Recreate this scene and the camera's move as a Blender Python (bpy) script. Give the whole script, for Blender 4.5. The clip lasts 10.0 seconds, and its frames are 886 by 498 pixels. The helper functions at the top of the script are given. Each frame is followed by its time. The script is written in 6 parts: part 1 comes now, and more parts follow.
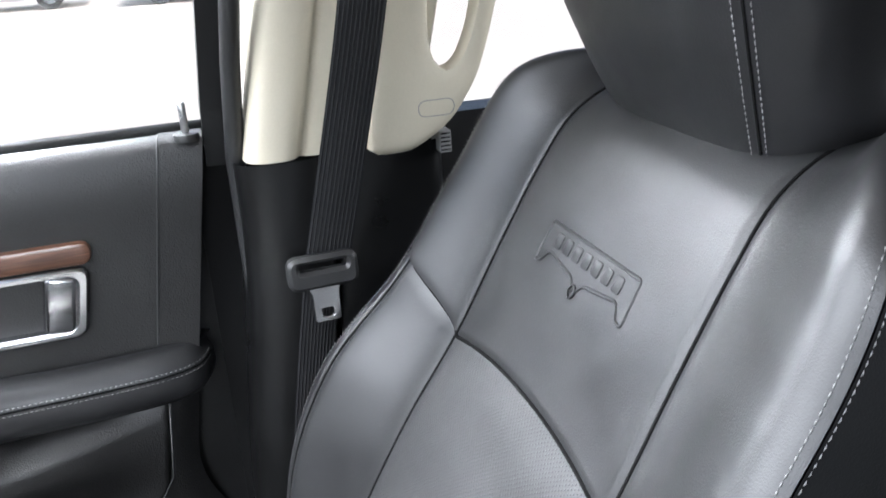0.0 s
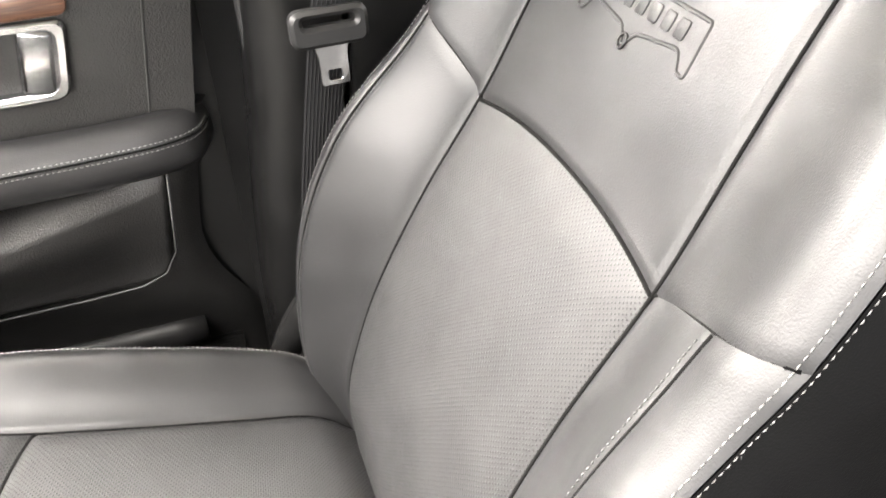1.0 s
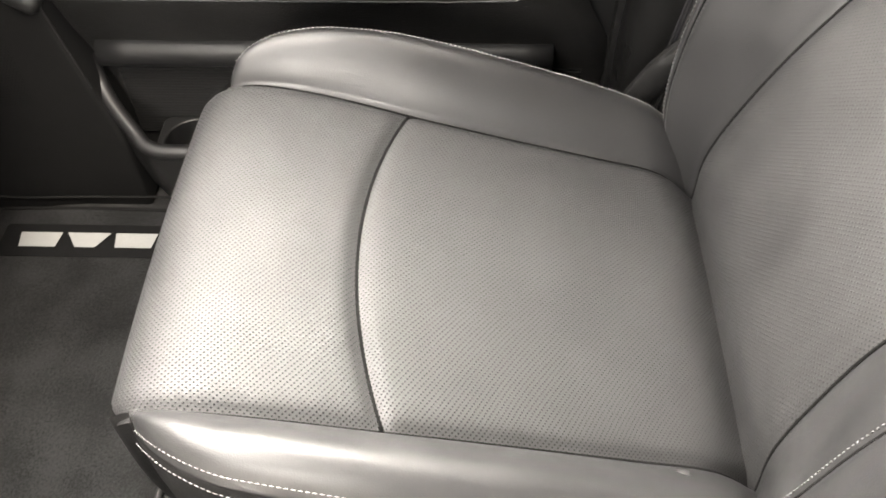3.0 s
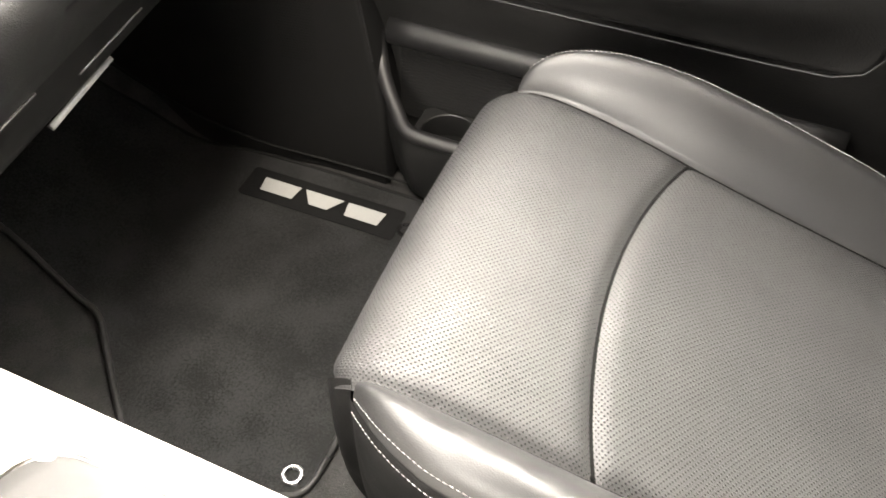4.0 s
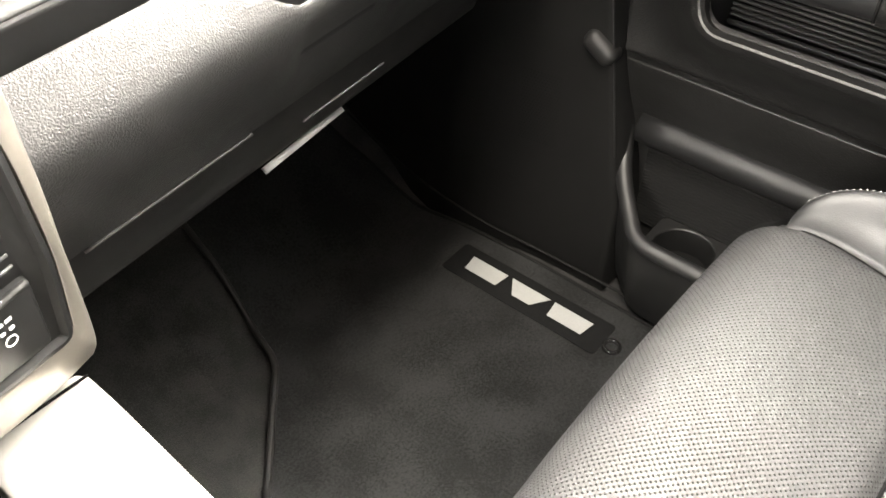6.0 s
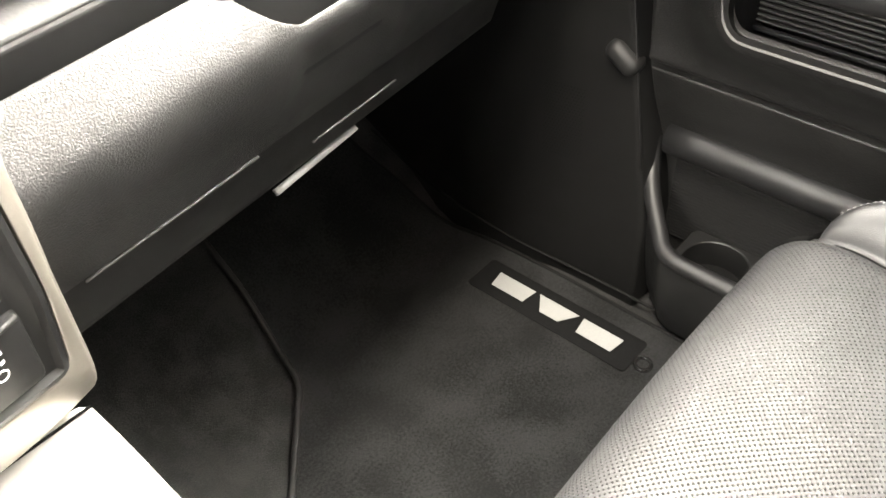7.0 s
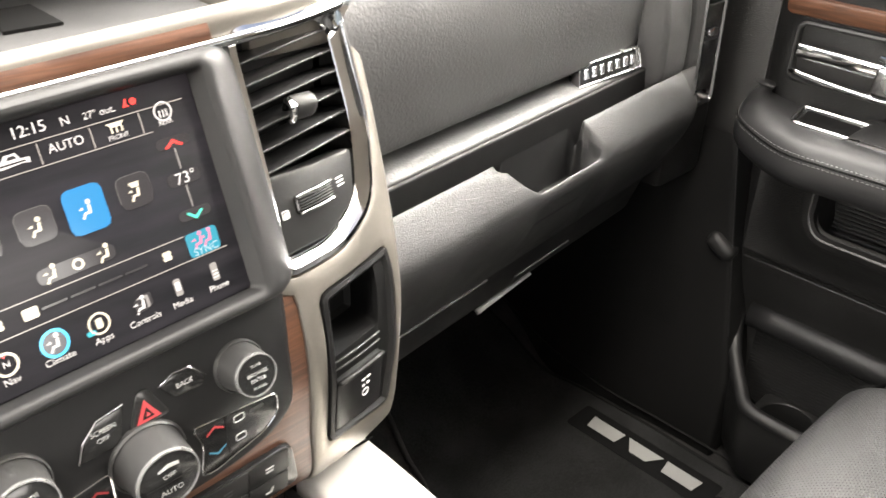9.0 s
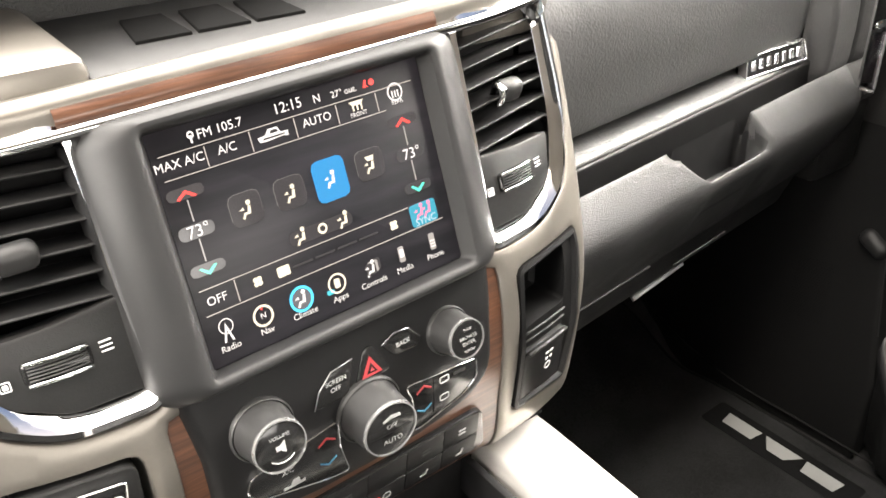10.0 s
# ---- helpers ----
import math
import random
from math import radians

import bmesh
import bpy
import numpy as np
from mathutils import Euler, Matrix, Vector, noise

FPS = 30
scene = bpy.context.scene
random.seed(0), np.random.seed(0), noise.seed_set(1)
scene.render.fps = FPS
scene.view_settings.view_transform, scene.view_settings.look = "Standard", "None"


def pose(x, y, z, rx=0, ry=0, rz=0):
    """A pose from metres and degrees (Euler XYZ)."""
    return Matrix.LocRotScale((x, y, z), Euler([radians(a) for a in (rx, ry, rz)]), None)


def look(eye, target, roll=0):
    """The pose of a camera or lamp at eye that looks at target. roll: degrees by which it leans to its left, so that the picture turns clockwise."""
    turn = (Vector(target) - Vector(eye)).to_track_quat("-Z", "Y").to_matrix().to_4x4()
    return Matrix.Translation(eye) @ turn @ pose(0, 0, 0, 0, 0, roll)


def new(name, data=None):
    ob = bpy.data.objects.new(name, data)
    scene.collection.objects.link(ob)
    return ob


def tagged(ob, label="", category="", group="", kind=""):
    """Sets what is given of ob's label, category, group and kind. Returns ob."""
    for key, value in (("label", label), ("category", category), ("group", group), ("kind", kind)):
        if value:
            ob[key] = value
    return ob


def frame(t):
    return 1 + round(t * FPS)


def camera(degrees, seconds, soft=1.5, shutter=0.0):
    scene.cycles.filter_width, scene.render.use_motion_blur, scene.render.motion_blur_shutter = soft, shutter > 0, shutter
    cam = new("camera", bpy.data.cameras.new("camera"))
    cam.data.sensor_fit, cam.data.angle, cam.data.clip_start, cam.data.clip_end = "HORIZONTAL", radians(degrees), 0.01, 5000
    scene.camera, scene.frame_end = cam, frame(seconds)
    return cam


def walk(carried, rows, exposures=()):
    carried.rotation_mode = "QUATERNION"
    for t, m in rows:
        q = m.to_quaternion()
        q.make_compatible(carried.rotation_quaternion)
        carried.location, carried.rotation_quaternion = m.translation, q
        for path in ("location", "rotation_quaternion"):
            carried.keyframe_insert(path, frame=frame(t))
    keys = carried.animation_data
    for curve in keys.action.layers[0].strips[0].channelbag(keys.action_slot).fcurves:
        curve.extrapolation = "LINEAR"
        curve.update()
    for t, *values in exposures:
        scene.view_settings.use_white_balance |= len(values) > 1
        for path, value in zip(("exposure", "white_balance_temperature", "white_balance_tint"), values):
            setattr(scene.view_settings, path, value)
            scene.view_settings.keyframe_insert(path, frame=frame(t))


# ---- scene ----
cam = camera(55.5, 10.0, soft=1.6, shutter=0.15)
PATH = [
    (0, (-0.046, -0.682, 0.976), (1.727, -1.233, 0.232), -3.5),
    (0.5, (-0.008, -0.678, 0.943), (1.654, -1.226, -0.026), -3.1),
    (1, (0.011, -0.674, 0.922), (1.564, -1.141, -0.249), -3.1),
    (1.5, (0.015, -0.662, 0.91), (1.472, -0.988, -0.421), -4.7),
    (2, (-0.003, -0.587, 0.939), (1.333, -0.849, -0.526), -4.0),
    (2.5, (0.035, -0.553, 0.91), (1.313, -0.666, -0.625), -1.8),
    (2.7, (0.027, -0.538, 0.908), (1.293, -0.584, -0.639), -1.6),
    (3.8, (0.021, -0.461, 0.882), (1.263, -0.105, -0.645), 2.0),
    (4, (0.024, -0.445, 0.876), (1.26, 0.006, -0.631), 2.1),
    (4.5, (0.056, -0.423, 0.863), (1.267, 0.22, -0.593), 2.9),
    (5, (0.084, -0.397, 0.823), (1.268, 0.343, -0.609), 4.4),
    (5.5, (0.092, -0.386, 0.815), (1.233, 0.442, -0.604), 2.9),
    (5.7, (0.09, -0.387, 0.819), (1.222, 0.478, -0.584), 2.1),
    (6.8, (0.143, -0.401, 0.802), (1.202, 0.624, -0.549), -4.3),
    (7, (0.127, -0.394, 0.808), (1.191, 0.613, -0.554), -3.4),
    (7.5, (0.065, -0.42, 0.855), (1.174, 0.535, -0.508), -0.5),
    (7.8, (0.013, -0.427, 0.876), (1.187, 0.5, -0.451), 2.5),
    (8, (-0.031, -0.437, 0.883), (1.192, 0.519, -0.378), 3.6),
    (8.2, (-0.072, -0.431, 0.89), (1.189, 0.576, -0.291), 5.1),
    (8.5, (-0.107, -0.437, 0.91), (1.171, 0.68, -0.148), 4.0),
    (9, (-0.136, -0.436, 0.905), (1.089, 0.779, -0.107), 1.9),
    (9.5, (-0.227, -0.417, 0.914), (0.928, 0.855, -0.11), 2.3),
    (10, (-0.212, -0.417, 0.907), (0.843, 0.945, -0.11), -0.2),
]
walk(cam, [(t, look(eye, target, roll)) for t, eye, target, roll in PATH],
     exposures=[(0.0, 1.75, 5900, 10), (0.5, 2.85, 6900, 12), (1.0, 2.6, 7000, 12), (1.5, 2.5, 7000, 12), (2.0, 2.24, 7050, 12), (2.5, 2.17, 7100, 12), (4.0, 2.12, 7300, 11), (5.5, 2.06, 7200, 10), (7.0, 2.42, 7200, 9), (8.0, 1.95, 7200, 9), (8.5, 1.55, 7100, 10), (9.5, 1.22, 7000, 11), (10.0, 1.22, 7000, 11)])

# ---- light ----
world = bpy.data.worlds.new("sky")
scene.world = world
world.use_nodes = True
wn = world.node_tree.nodes
sky = wn.new("ShaderNodeTexSky")
sky.sky_type, sky.sun_disc, sky.sun_elevation, sky.sun_rotation = "NISHITA", False, radians(55), radians(200)
sky.dust_density = 4.0
wn["Background"].inputs[1].default_value = 0.08
world.node_tree.links.new(sky.outputs[0], wn["Background"].inputs[0])

sun = new("sun", bpy.data.lights.new("sun", "SUN"))
sun.data.energy, sun.data.angle, sun.data.color = 1.3, radians(14), (1.0, 0.96, 0.9)
sun.matrix_world = look((0, 0, 10), (5.0, 2.2, 0))


def window_light(name, eye, target, w, h, power, colour, spread=180):
    lamp = new(name, bpy.data.lights.new(name, "AREA"))
    lamp.data.shape, lamp.data.size, lamp.data.size_y, lamp.data.energy, lamp.data.color = "RECTANGLE", w, h, power, colour
    lamp.data.spread = radians(spread)
    lamp.matrix_world = look(eye, target)
    return lamp


window_light("windscreen_daylight", (0.0, 0.04, 1.09), (0.0, -0.48, 0.24), 1.35, 0.84, 10.0, (1.0, 0.985, 0.96), 108)
window_light("driver_window_daylight", (-0.86, -0.10, 1.00), (0.80, 0.10, 0.26), 0.7, 0.40, 2.0, (1.0, 0.985, 0.96), 62)
window_light("rear_window_daylight", (0.0, -2.16, 1.03), (0.0, 0.0, 0.62), 1.4, 0.40, 2.4, (1.0, 0.99, 0.97), 100)
window_light("passenger_window_daylight", (0.84, -0.27, 1.07), (0.02, -0.27, 0.53), 0.95, 0.30, 4.6, (1.0, 0.985, 0.96), 95)
window_light("yard_daylight", (1.30, -0.02, 1.32), (0.84, -0.06, 0.77), 1.0, 0.50, 9.0, (1.0, 0.99, 0.97), 84)


# ---- materials ----
def node(nt, kind, **ins):
    n = nt.nodes.new(kind)
    for k, v in ins.items():
        n.inputs[k.replace("_", " ")].default_value = v
    return n


def material(name, colour, rough=0.5, metal=0.0, vary=0.15, grain=0.0, grain_scale=900.0, grain_kind="noise", rough_vary=0.08,
             blotch=18.0, coat=0.0, spec=0.5, sheen=0.0, coords="Object", mottle=0.4):
    """A surface with colour variation at two scales, grain relief and uneven gloss."""
    m = bpy.data.materials.new(name)
    m.use_nodes = True
    nt = m.node_tree
    b = nt.nodes["Principled BSDF"]
    tc = nt.nodes.new("ShaderNodeTexCoord")
    big = node(nt, "ShaderNodeTexNoise", Scale=blotch, Detail=4.0)
    small = node(nt, "ShaderNodeTexNoise", Scale=blotch * 23, Detail=3.0)
    for n in (big, small):
        nt.links.new(tc.outputs[coords], n.inputs["Vector"])
    add = nt.nodes.new("ShaderNodeMath")
    add.operation = "ADD"
    nt.links.new(big.outputs[0], add.inputs[0])
    nt.links.new(small.outputs[0], add.inputs[1])
    ramp = node(nt, "ShaderNodeMapRange", From_Min=1 - mottle, From_Max=1 + mottle, To_Min=1 - vary, To_Max=1 + vary)
    nt.links.new(add.outputs[0], ramp.inputs["Value"])
    mul = nt.nodes.new("ShaderNodeVectorMath")
    mul.operation = "SCALE"
    mul.inputs[0].default_value = colour
    nt.links.new(ramp.outputs[0], mul.inputs["Scale"])
    nt.links.new(mul.outputs[0], b.inputs["Base Color"])
    rr = node(nt, "ShaderNodeMapRange", From_Min=0.3, From_Max=0.7, To_Min=rough - rough_vary, To_Max=rough + rough_vary)
    nt.links.new(big.outputs[0], rr.inputs["Value"])
    nt.links.new(rr.outputs[0], b.inputs["Roughness"])
    b.inputs["Metallic"].default_value = metal
    b.inputs["Specular IOR Level"].default_value = spec
    b.inputs["Coat Weight"].default_value = coat
    b.inputs["Coat Roughness"].default_value = 0.08
    b.inputs["Sheen Weight"].default_value = sheen
    if grain:
        if grain_kind == "leather":
            g = node(nt, "ShaderNodeTexVoronoi", Scale=grain_scale)
            g.feature = "SMOOTH_F1"
            warp = node(nt, "ShaderNodeTexNoise", Scale=grain_scale * 0.25, Detail=2.0)
            nt.links.new(tc.outputs[coords], warp.inputs["Vector"])
            mix = nt.nodes.new("ShaderNodeVectorMath")
            mix.operation = "MULTIPLY_ADD"
            mix.inputs[1].default_value = (2.5 / grain_scale,) * 3
            nt.links.new(warp.outputs["Color"], mix.inputs[0])
            nt.links.new(tc.outputs[coords], mix.inputs[2])
            nt.links.new(mix.outputs[0], g.inputs["Vector"])
        else:
            g = node(nt, "ShaderNodeTexNoise", Scale=grain_scale, Detail=4.0)
            nt.links.new(tc.outputs[coords], g.inputs["Vector"])
        bump = node(nt, "ShaderNodeBump", Strength=grain, Distance=0.0008)
        nt.links.new(g.outputs[0], bump.inputs["Height"])
        nt.links.new(bump.outputs[0], b.inputs["Normal"])
    return m


def perforated(name, colour, rough, shade=0.24, depth=0.57, dull=0.07):
    """Leather with rows of small punched holes, on the panel's own metre coordinates."""
    m = material(name, colour, rough, grain=0.25, grain_scale=700, grain_kind="leather", vary=0.12, coords="UV", spec=0.42)
    nt = m.node_tree
    b = nt.nodes["Principled BSDF"]
    tc = nt.nodes["Texture Coordinate"]
    rot = nt.nodes.new("ShaderNodeMapping")
    rot.inputs["Rotation"].default_value = (0, 0, radians(45))
    rot.inputs["Scale"].default_value = (310, 310, 310)
    nt.links.new(tc.outputs["UV"], rot.inputs["Vector"])
    frac = nt.nodes.new("ShaderNodeVectorMath")
    frac.operation = "FRACTION"
    nt.links.new(rot.outputs[0], frac.inputs[0])
    dist = nt.nodes.new("ShaderNodeVectorMath")
    dist.operation = "DISTANCE"
    dist.inputs[1].default_value = (0.5, 0.5, 0)
    nt.links.new(frac.outputs[0], dist.inputs[0])
    hole = node(nt, "ShaderNodeMapRange", From_Min=0.12, From_Max=0.28, To_Min=0.0, To_Max=1.0)
    nt.links.new(dist.outputs["Value"], hole.inputs["Value"])
    bump = node(nt, "ShaderNodeBump", Strength=depth, Distance=0.0012)
    old = b.inputs["Normal"].links[0].from_node
    nt.links.new(hole.outputs[0], bump.inputs["Height"])
    nt.links.new(old.outputs[0], bump.inputs["Normal"])
    nt.links.new(bump.outputs[0], b.inputs["Normal"])
    scale = b.inputs["Base Color"].links[0].from_node
    mul = nt.nodes.new("ShaderNodeVectorMath")
    mul.operation = "SCALE"
    dark = node(nt, "ShaderNodeMapRange", To_Min=shade, To_Max=1.0)
    nt.links.new(hole.outputs[0], dark.inputs["Value"])
    nt.links.new(scale.outputs[0], mul.inputs[0])
    nt.links.new(dark.outputs[0], mul.inputs["Scale"])
    nt.links.new(mul.outputs[0], b.inputs["Base Color"])
    gloss = node(nt, "ShaderNodeMapRange", To_Min=dull, To_Max=0.42)
    nt.links.new(hole.outputs[0], gloss.inputs["Value"])
    nt.links.new(gloss.outputs[0], b.inputs["Specular IOR Level"])
    return m


def wood_grain(name, c1, c2, axis):
    m = material(name, c1, 0.34, vary=0.1, coat=0.3)
    nt = m.node_tree
    b = nt.nodes["Principled BSDF"]
    tc = nt.nodes["Texture Coordinate"]
    mp = nt.nodes.new("ShaderNodeMapping")
    s = [140.0, 140.0, 140.0]
    s[axis] = 7.0
    mp.inputs["Scale"].default_value = s
    nt.links.new(tc.outputs["Object"], mp.inputs["Vector"])
    n = node(nt, "ShaderNodeTexNoise", Scale=2.2, Detail=6.0, Distortion=0.8)
    nt.links.new(mp.outputs[0], n.inputs["Vector"])
    r = nt.nodes.new("ShaderNodeValToRGB")
    r.color_ramp.elements[0].position, r.color_ramp.elements[1].position = 0.35, 0.68
    r.color_ramp.elements[0].color, r.color_ramp.elements[1].color = (*c2, 1), (*c1, 1)
    nt.links.new(n.outputs[0], r.inputs[0])
    nt.links.new(r.outputs[0], b.inputs["Base Color"])
    return m


def glow(name, colour, strength):
    m = bpy.data.materials.new(name)
    m.use_nodes = True
    b = m.node_tree.nodes["Principled BSDF"]
    b.inputs["Base Color"].default_value = (0.01, 0.01, 0.012, 1)
    b.inputs["Roughness"].default_value = 0.12
    b.inputs["Emission Color"].default_value = (*colour, 1)
    b.inputs["Emission Strength"].default_value = strength
    return m


def ribbed(name, colour, pitch, axis, rough=0.6, strength=0.8, coords="Object"):
    m = material(name, colour, rough, vary=0.1, spec=0.25)
    nt = m.node_tree
    w = node(nt, "ShaderNodeTexWave", Scale=20.0 / pitch / 62.832 * 6.2832 / 2)
    w.bands_direction = axis
    nt.links.new(nt.nodes["Texture Coordinate"].outputs[coords], w.inputs["Vector"])
    bump = node(nt, "ShaderNodeBump", Strength=strength, Distance=0.001)
    nt.links.new(w.outputs[0 if len(w.outputs) == 1 else 1], bump.inputs["Height"])
    nt.links.new(bump.outputs[0], nt.nodes["Principled BSDF"].inputs["Normal"])
    return m


LEATHER = material("black_leather", (0.0150, 0.0150, 0.0155), 0.42, vary=0.1, grain=0.15, grain_scale=950, grain_kind="leather", spec=0.55)
PERF = perforated("perforated_leather", (0.0195, 0.0195, 0.020), 0.56)
PERFBACK = perforated("perforated_backrest_leather", (0.0195, 0.0195, 0.020), 0.56, 0.5, 0.35, 0.24)
VINYL = material("dash_vinyl", (0.015, 0.015, 0.0153), 0.44, vary=0.12, grain=0.52, grain_scale=900, grain_kind="leather", spec=0.55)
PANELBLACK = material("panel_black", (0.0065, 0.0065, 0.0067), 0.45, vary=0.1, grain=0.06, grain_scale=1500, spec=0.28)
UPPERVINYL = material("upper_dash_vinyl", (0.036, 0.036, 0.0365), 0.46, vary=0.1, grain=0.34, grain_scale=430, grain_kind="leather", spec=0.6)
DOORVINYL = material("door_vinyl", (0.0095, 0.0093, 0.0091), 0.45, vary=0.12, grain=0.6, grain_scale=620, grain_kind="leather", spec=0.6)
PLASTIC = material("dark_plastic", (0.011, 0.011, 0.011), 0.48, vary=0.15, grain=0.25, grain_scale=1100, spec=0.35)
KICKPLASTIC = material("kick_panel_plastic", (0.0065, 0.0065, 0.0065), 0.5, vary=0.15, grain=0.25, grain_scale=900, spec=0.2)
SOFTGREY = material("grey_soft_plastic", (0.023, 0.023, 0.023), 0.46, vary=0.06, grain=0.12, grain_scale=1400)
FRAMEGREY = material("dark_grey_frame", (0.0092, 0.0092, 0.0096), 0.5, vary=0.06, grain=0.1, grain_scale=1400)
GLOSSBLACK = material("gloss_black", (0.012, 0.012, 0.012), 0.16, vary=0.1, rough_vary=0.05)
# near-black for dark parts; inside hollows it stands in for their shade
DEEP = material("black_and_hollow_shade", (0.008, 0.008, 0.008), 0.75, vary=0.2, spec=0.12)
BEIGE = material("beige_trim", (0.60, 0.55, 0.43), 0.55, vary=0.04, grain=0.15, grain_scale=900)
CHAMPAGNE = material("champagne_metal", (0.215, 0.199, 0.176), 0.36, metal=0.7, vary=0.04, grain=0.05, grain_scale=1600)
SILVER = material("silver_painted_console", (0.50, 0.485, 0.46), 0.36, metal=0.35, vary=0.03, grain=0.04, grain_scale=1500)
CHROME = material("chrome", (0.82, 0.82, 0.82), 0.07, metal=1.0, vary=0.02, rough_vary=0.02)
STEEL = material("brushed_steel", (0.6, 0.6, 0.6), 0.28, metal=1.0, vary=0.05)
WOODX = wood_grain("brown_wood_along", (0.115, 0.050, 0.027), (0.040, 0.017, 0.009), 0)
WOODY = wood_grain("brown_wood_door", (0.115, 0.050, 0.027), (0.040, 0.017, 0.009), 1)
WOODZ = wood_grain("brown_wood_across", (0.125, 0.056, 0.031), (0.050, 0.021, 0.012), 0)
CARPET = material("black_carpet", (0.026, 0.0259, 0.0256), 0.95, vary=0.4, grain=1.0, grain_scale=650, blotch=24.0, spec=0.2, sheen=0.08, mottle=0.18)
MATPILE = material("mat_pile", (0.0118, 0.0120, 0.0123), 0.95, vary=0.6, grain=1.0, grain_scale=800, blotch=15.0, spec=0.2, sheen=0.10, mottle=0.155)
PILLARBLACK = material("pillar_black", (0.0062, 0.0062, 0.0062), 0.34, vary=0.1, grain=0.12, grain_scale=1100, spec=0.4)
# seat sides darkened in colour for the shade of the unbuilt driver's seat
SHADEDSIDE = material("shaded_seat_side", (0.0065, 0.0065, 0.0066), 0.58, vary=0.12, grain=0.25, grain_scale=850, grain_kind="leather", spec=0.25)
SEAM = material("sewn_crease", (0.004, 0.004, 0.004), 0.9, vary=0.1, spec=0.08)
PATCH = material("woven_patch", (0.009, 0.009, 0.0092), 0.95, vary=0.2, grain=0.5, grain_scale=900, spec=0.08)
RUBBER = material("black_rubber", (0.014, 0.014, 0.014), 0.6, vary=0.2)
STITCH = material("pale_thread", (0.27, 0.266, 0.262), 0.7, vary=0.1)
DARKSTITCH = material("grey_thread", (0.12, 0.12, 0.12), 0.7, vary=0.1)
DIMPRINT = material("grey_print", (0.38, 0.38, 0.375), 0.6, vary=0.06)
KNOBRING = material("bright_knob_ring", (0.40, 0.40, 0.40), 0.22, metal=0.7, vary=0.04)
WHITEPRINT = material("pale_print", (0.75, 0.75, 0.74), 0.6, vary=0.06)
# chrome darkened in colour to stand in for reflections of the dark cabin
DIMCHROME = material("chrome_dimmed_reflection", (0.30, 0.30, 0.305), 0.16, metal=1.0, vary=0.05)
SATIN = material("satin_silver", (0.34, 0.34, 0.335), 0.34, metal=0.4, vary=0.05)
MATLOGO = material("pale_grey_lettering", (0.33, 0.335, 0.325), 0.7, vary=0.1, grain=0.4, grain_scale=900)
REDPRINT = material("red_print", (0.36, 0.035, 0.04), 0.5, vary=0.1)
WEBBING = ribbed("belt_webbing", (0.020, 0.020, 0.021), 0.005, "Y", 0.45, 0.15)
HEADLINER = material("headliner_cloth", (0.55, 0.51, 0.45), 0.9, vary=0.05, grain=0.3, grain_scale=700)
CONCRETE = material("pale_concrete", (0.62, 0.56, 0.48), 0.85, vary=0.12, grain=0.3, grain_scale=40, blotch=0.5)
TYRE = material("tyre_rubber", (0.02, 0.02, 0.02), 0.8, vary=0.2)
WHITEPAINT = material("white_car_paint", (0.75, 0.75, 0.76), 0.25, vary=0.03, coat=0.5)


# ---- building helpers ----
def link_mesh(name, verts, faces, mat, parent=None, label="", uvs=None, smooth=True):
    me = bpy.data.meshes.new(name)
    me.from_pydata([tuple(v) for v in verts], [], faces)
    if uvs is not None:
        lay = me.uv_layers.new(name="metres")
        for loop in me.loops:
            lay.data[loop.index].uv = uvs[loop.vertex_index]
    if smooth:
        me.polygons.foreach_set("use_smooth", [True] * len(me.polygons))
    me.update()
    me.materials.append(mat)
    ob = new(name, me)
    if parent is not None:
        ob.parent = parent
    if label:
        ob["label"] = label
    return ob


def part(name, bm, mat, parent=None, label="", smooth=True):
    bmesh.ops.recalc_face_normals(bm, faces=bm.faces)
    for f in bm.faces:
        f.smooth = smooth
    me = bpy.data.meshes.new(name)
    bm.to_mesh(me)
    bm.free()
    me.materials.append(mat)
    ob = new(name, me)
    if smooth:
        me.set_sharp_from_angle(angle=radians(38))
    if parent is not None:
        ob.parent = parent
    if label:
        ob["label"] = label
    return ob


def thing(name, label, category, group="", kind=""):
    return tagged(new(name), label, category, group, kind)


def box(size, m=None, r=0.0, seg=2):
    """A box of that size about the pose m, its edges rounded by r."""
    bm = bmesh.new()
    bmesh.ops.create_cube(bm, size=1)
    bmesh.ops.scale(bm, vec=size, verts=bm.verts)
    if r:
        bmesh.ops.bevel(bm, geom=list(bm.edges), offset=r, segments=seg, affect="EDGES", profile=0.5)
    if m is not None:
        bm.transform(m)
    return bm


def span(x0, x1, y0, y1, z0, z1, r=0.0, seg=2):
    return box((x1 - x0, y1 - y0, z1 - z0), pose((x0 + x1) / 2, (y0 + y1) / 2, (z0 + z1) / 2), r, seg)


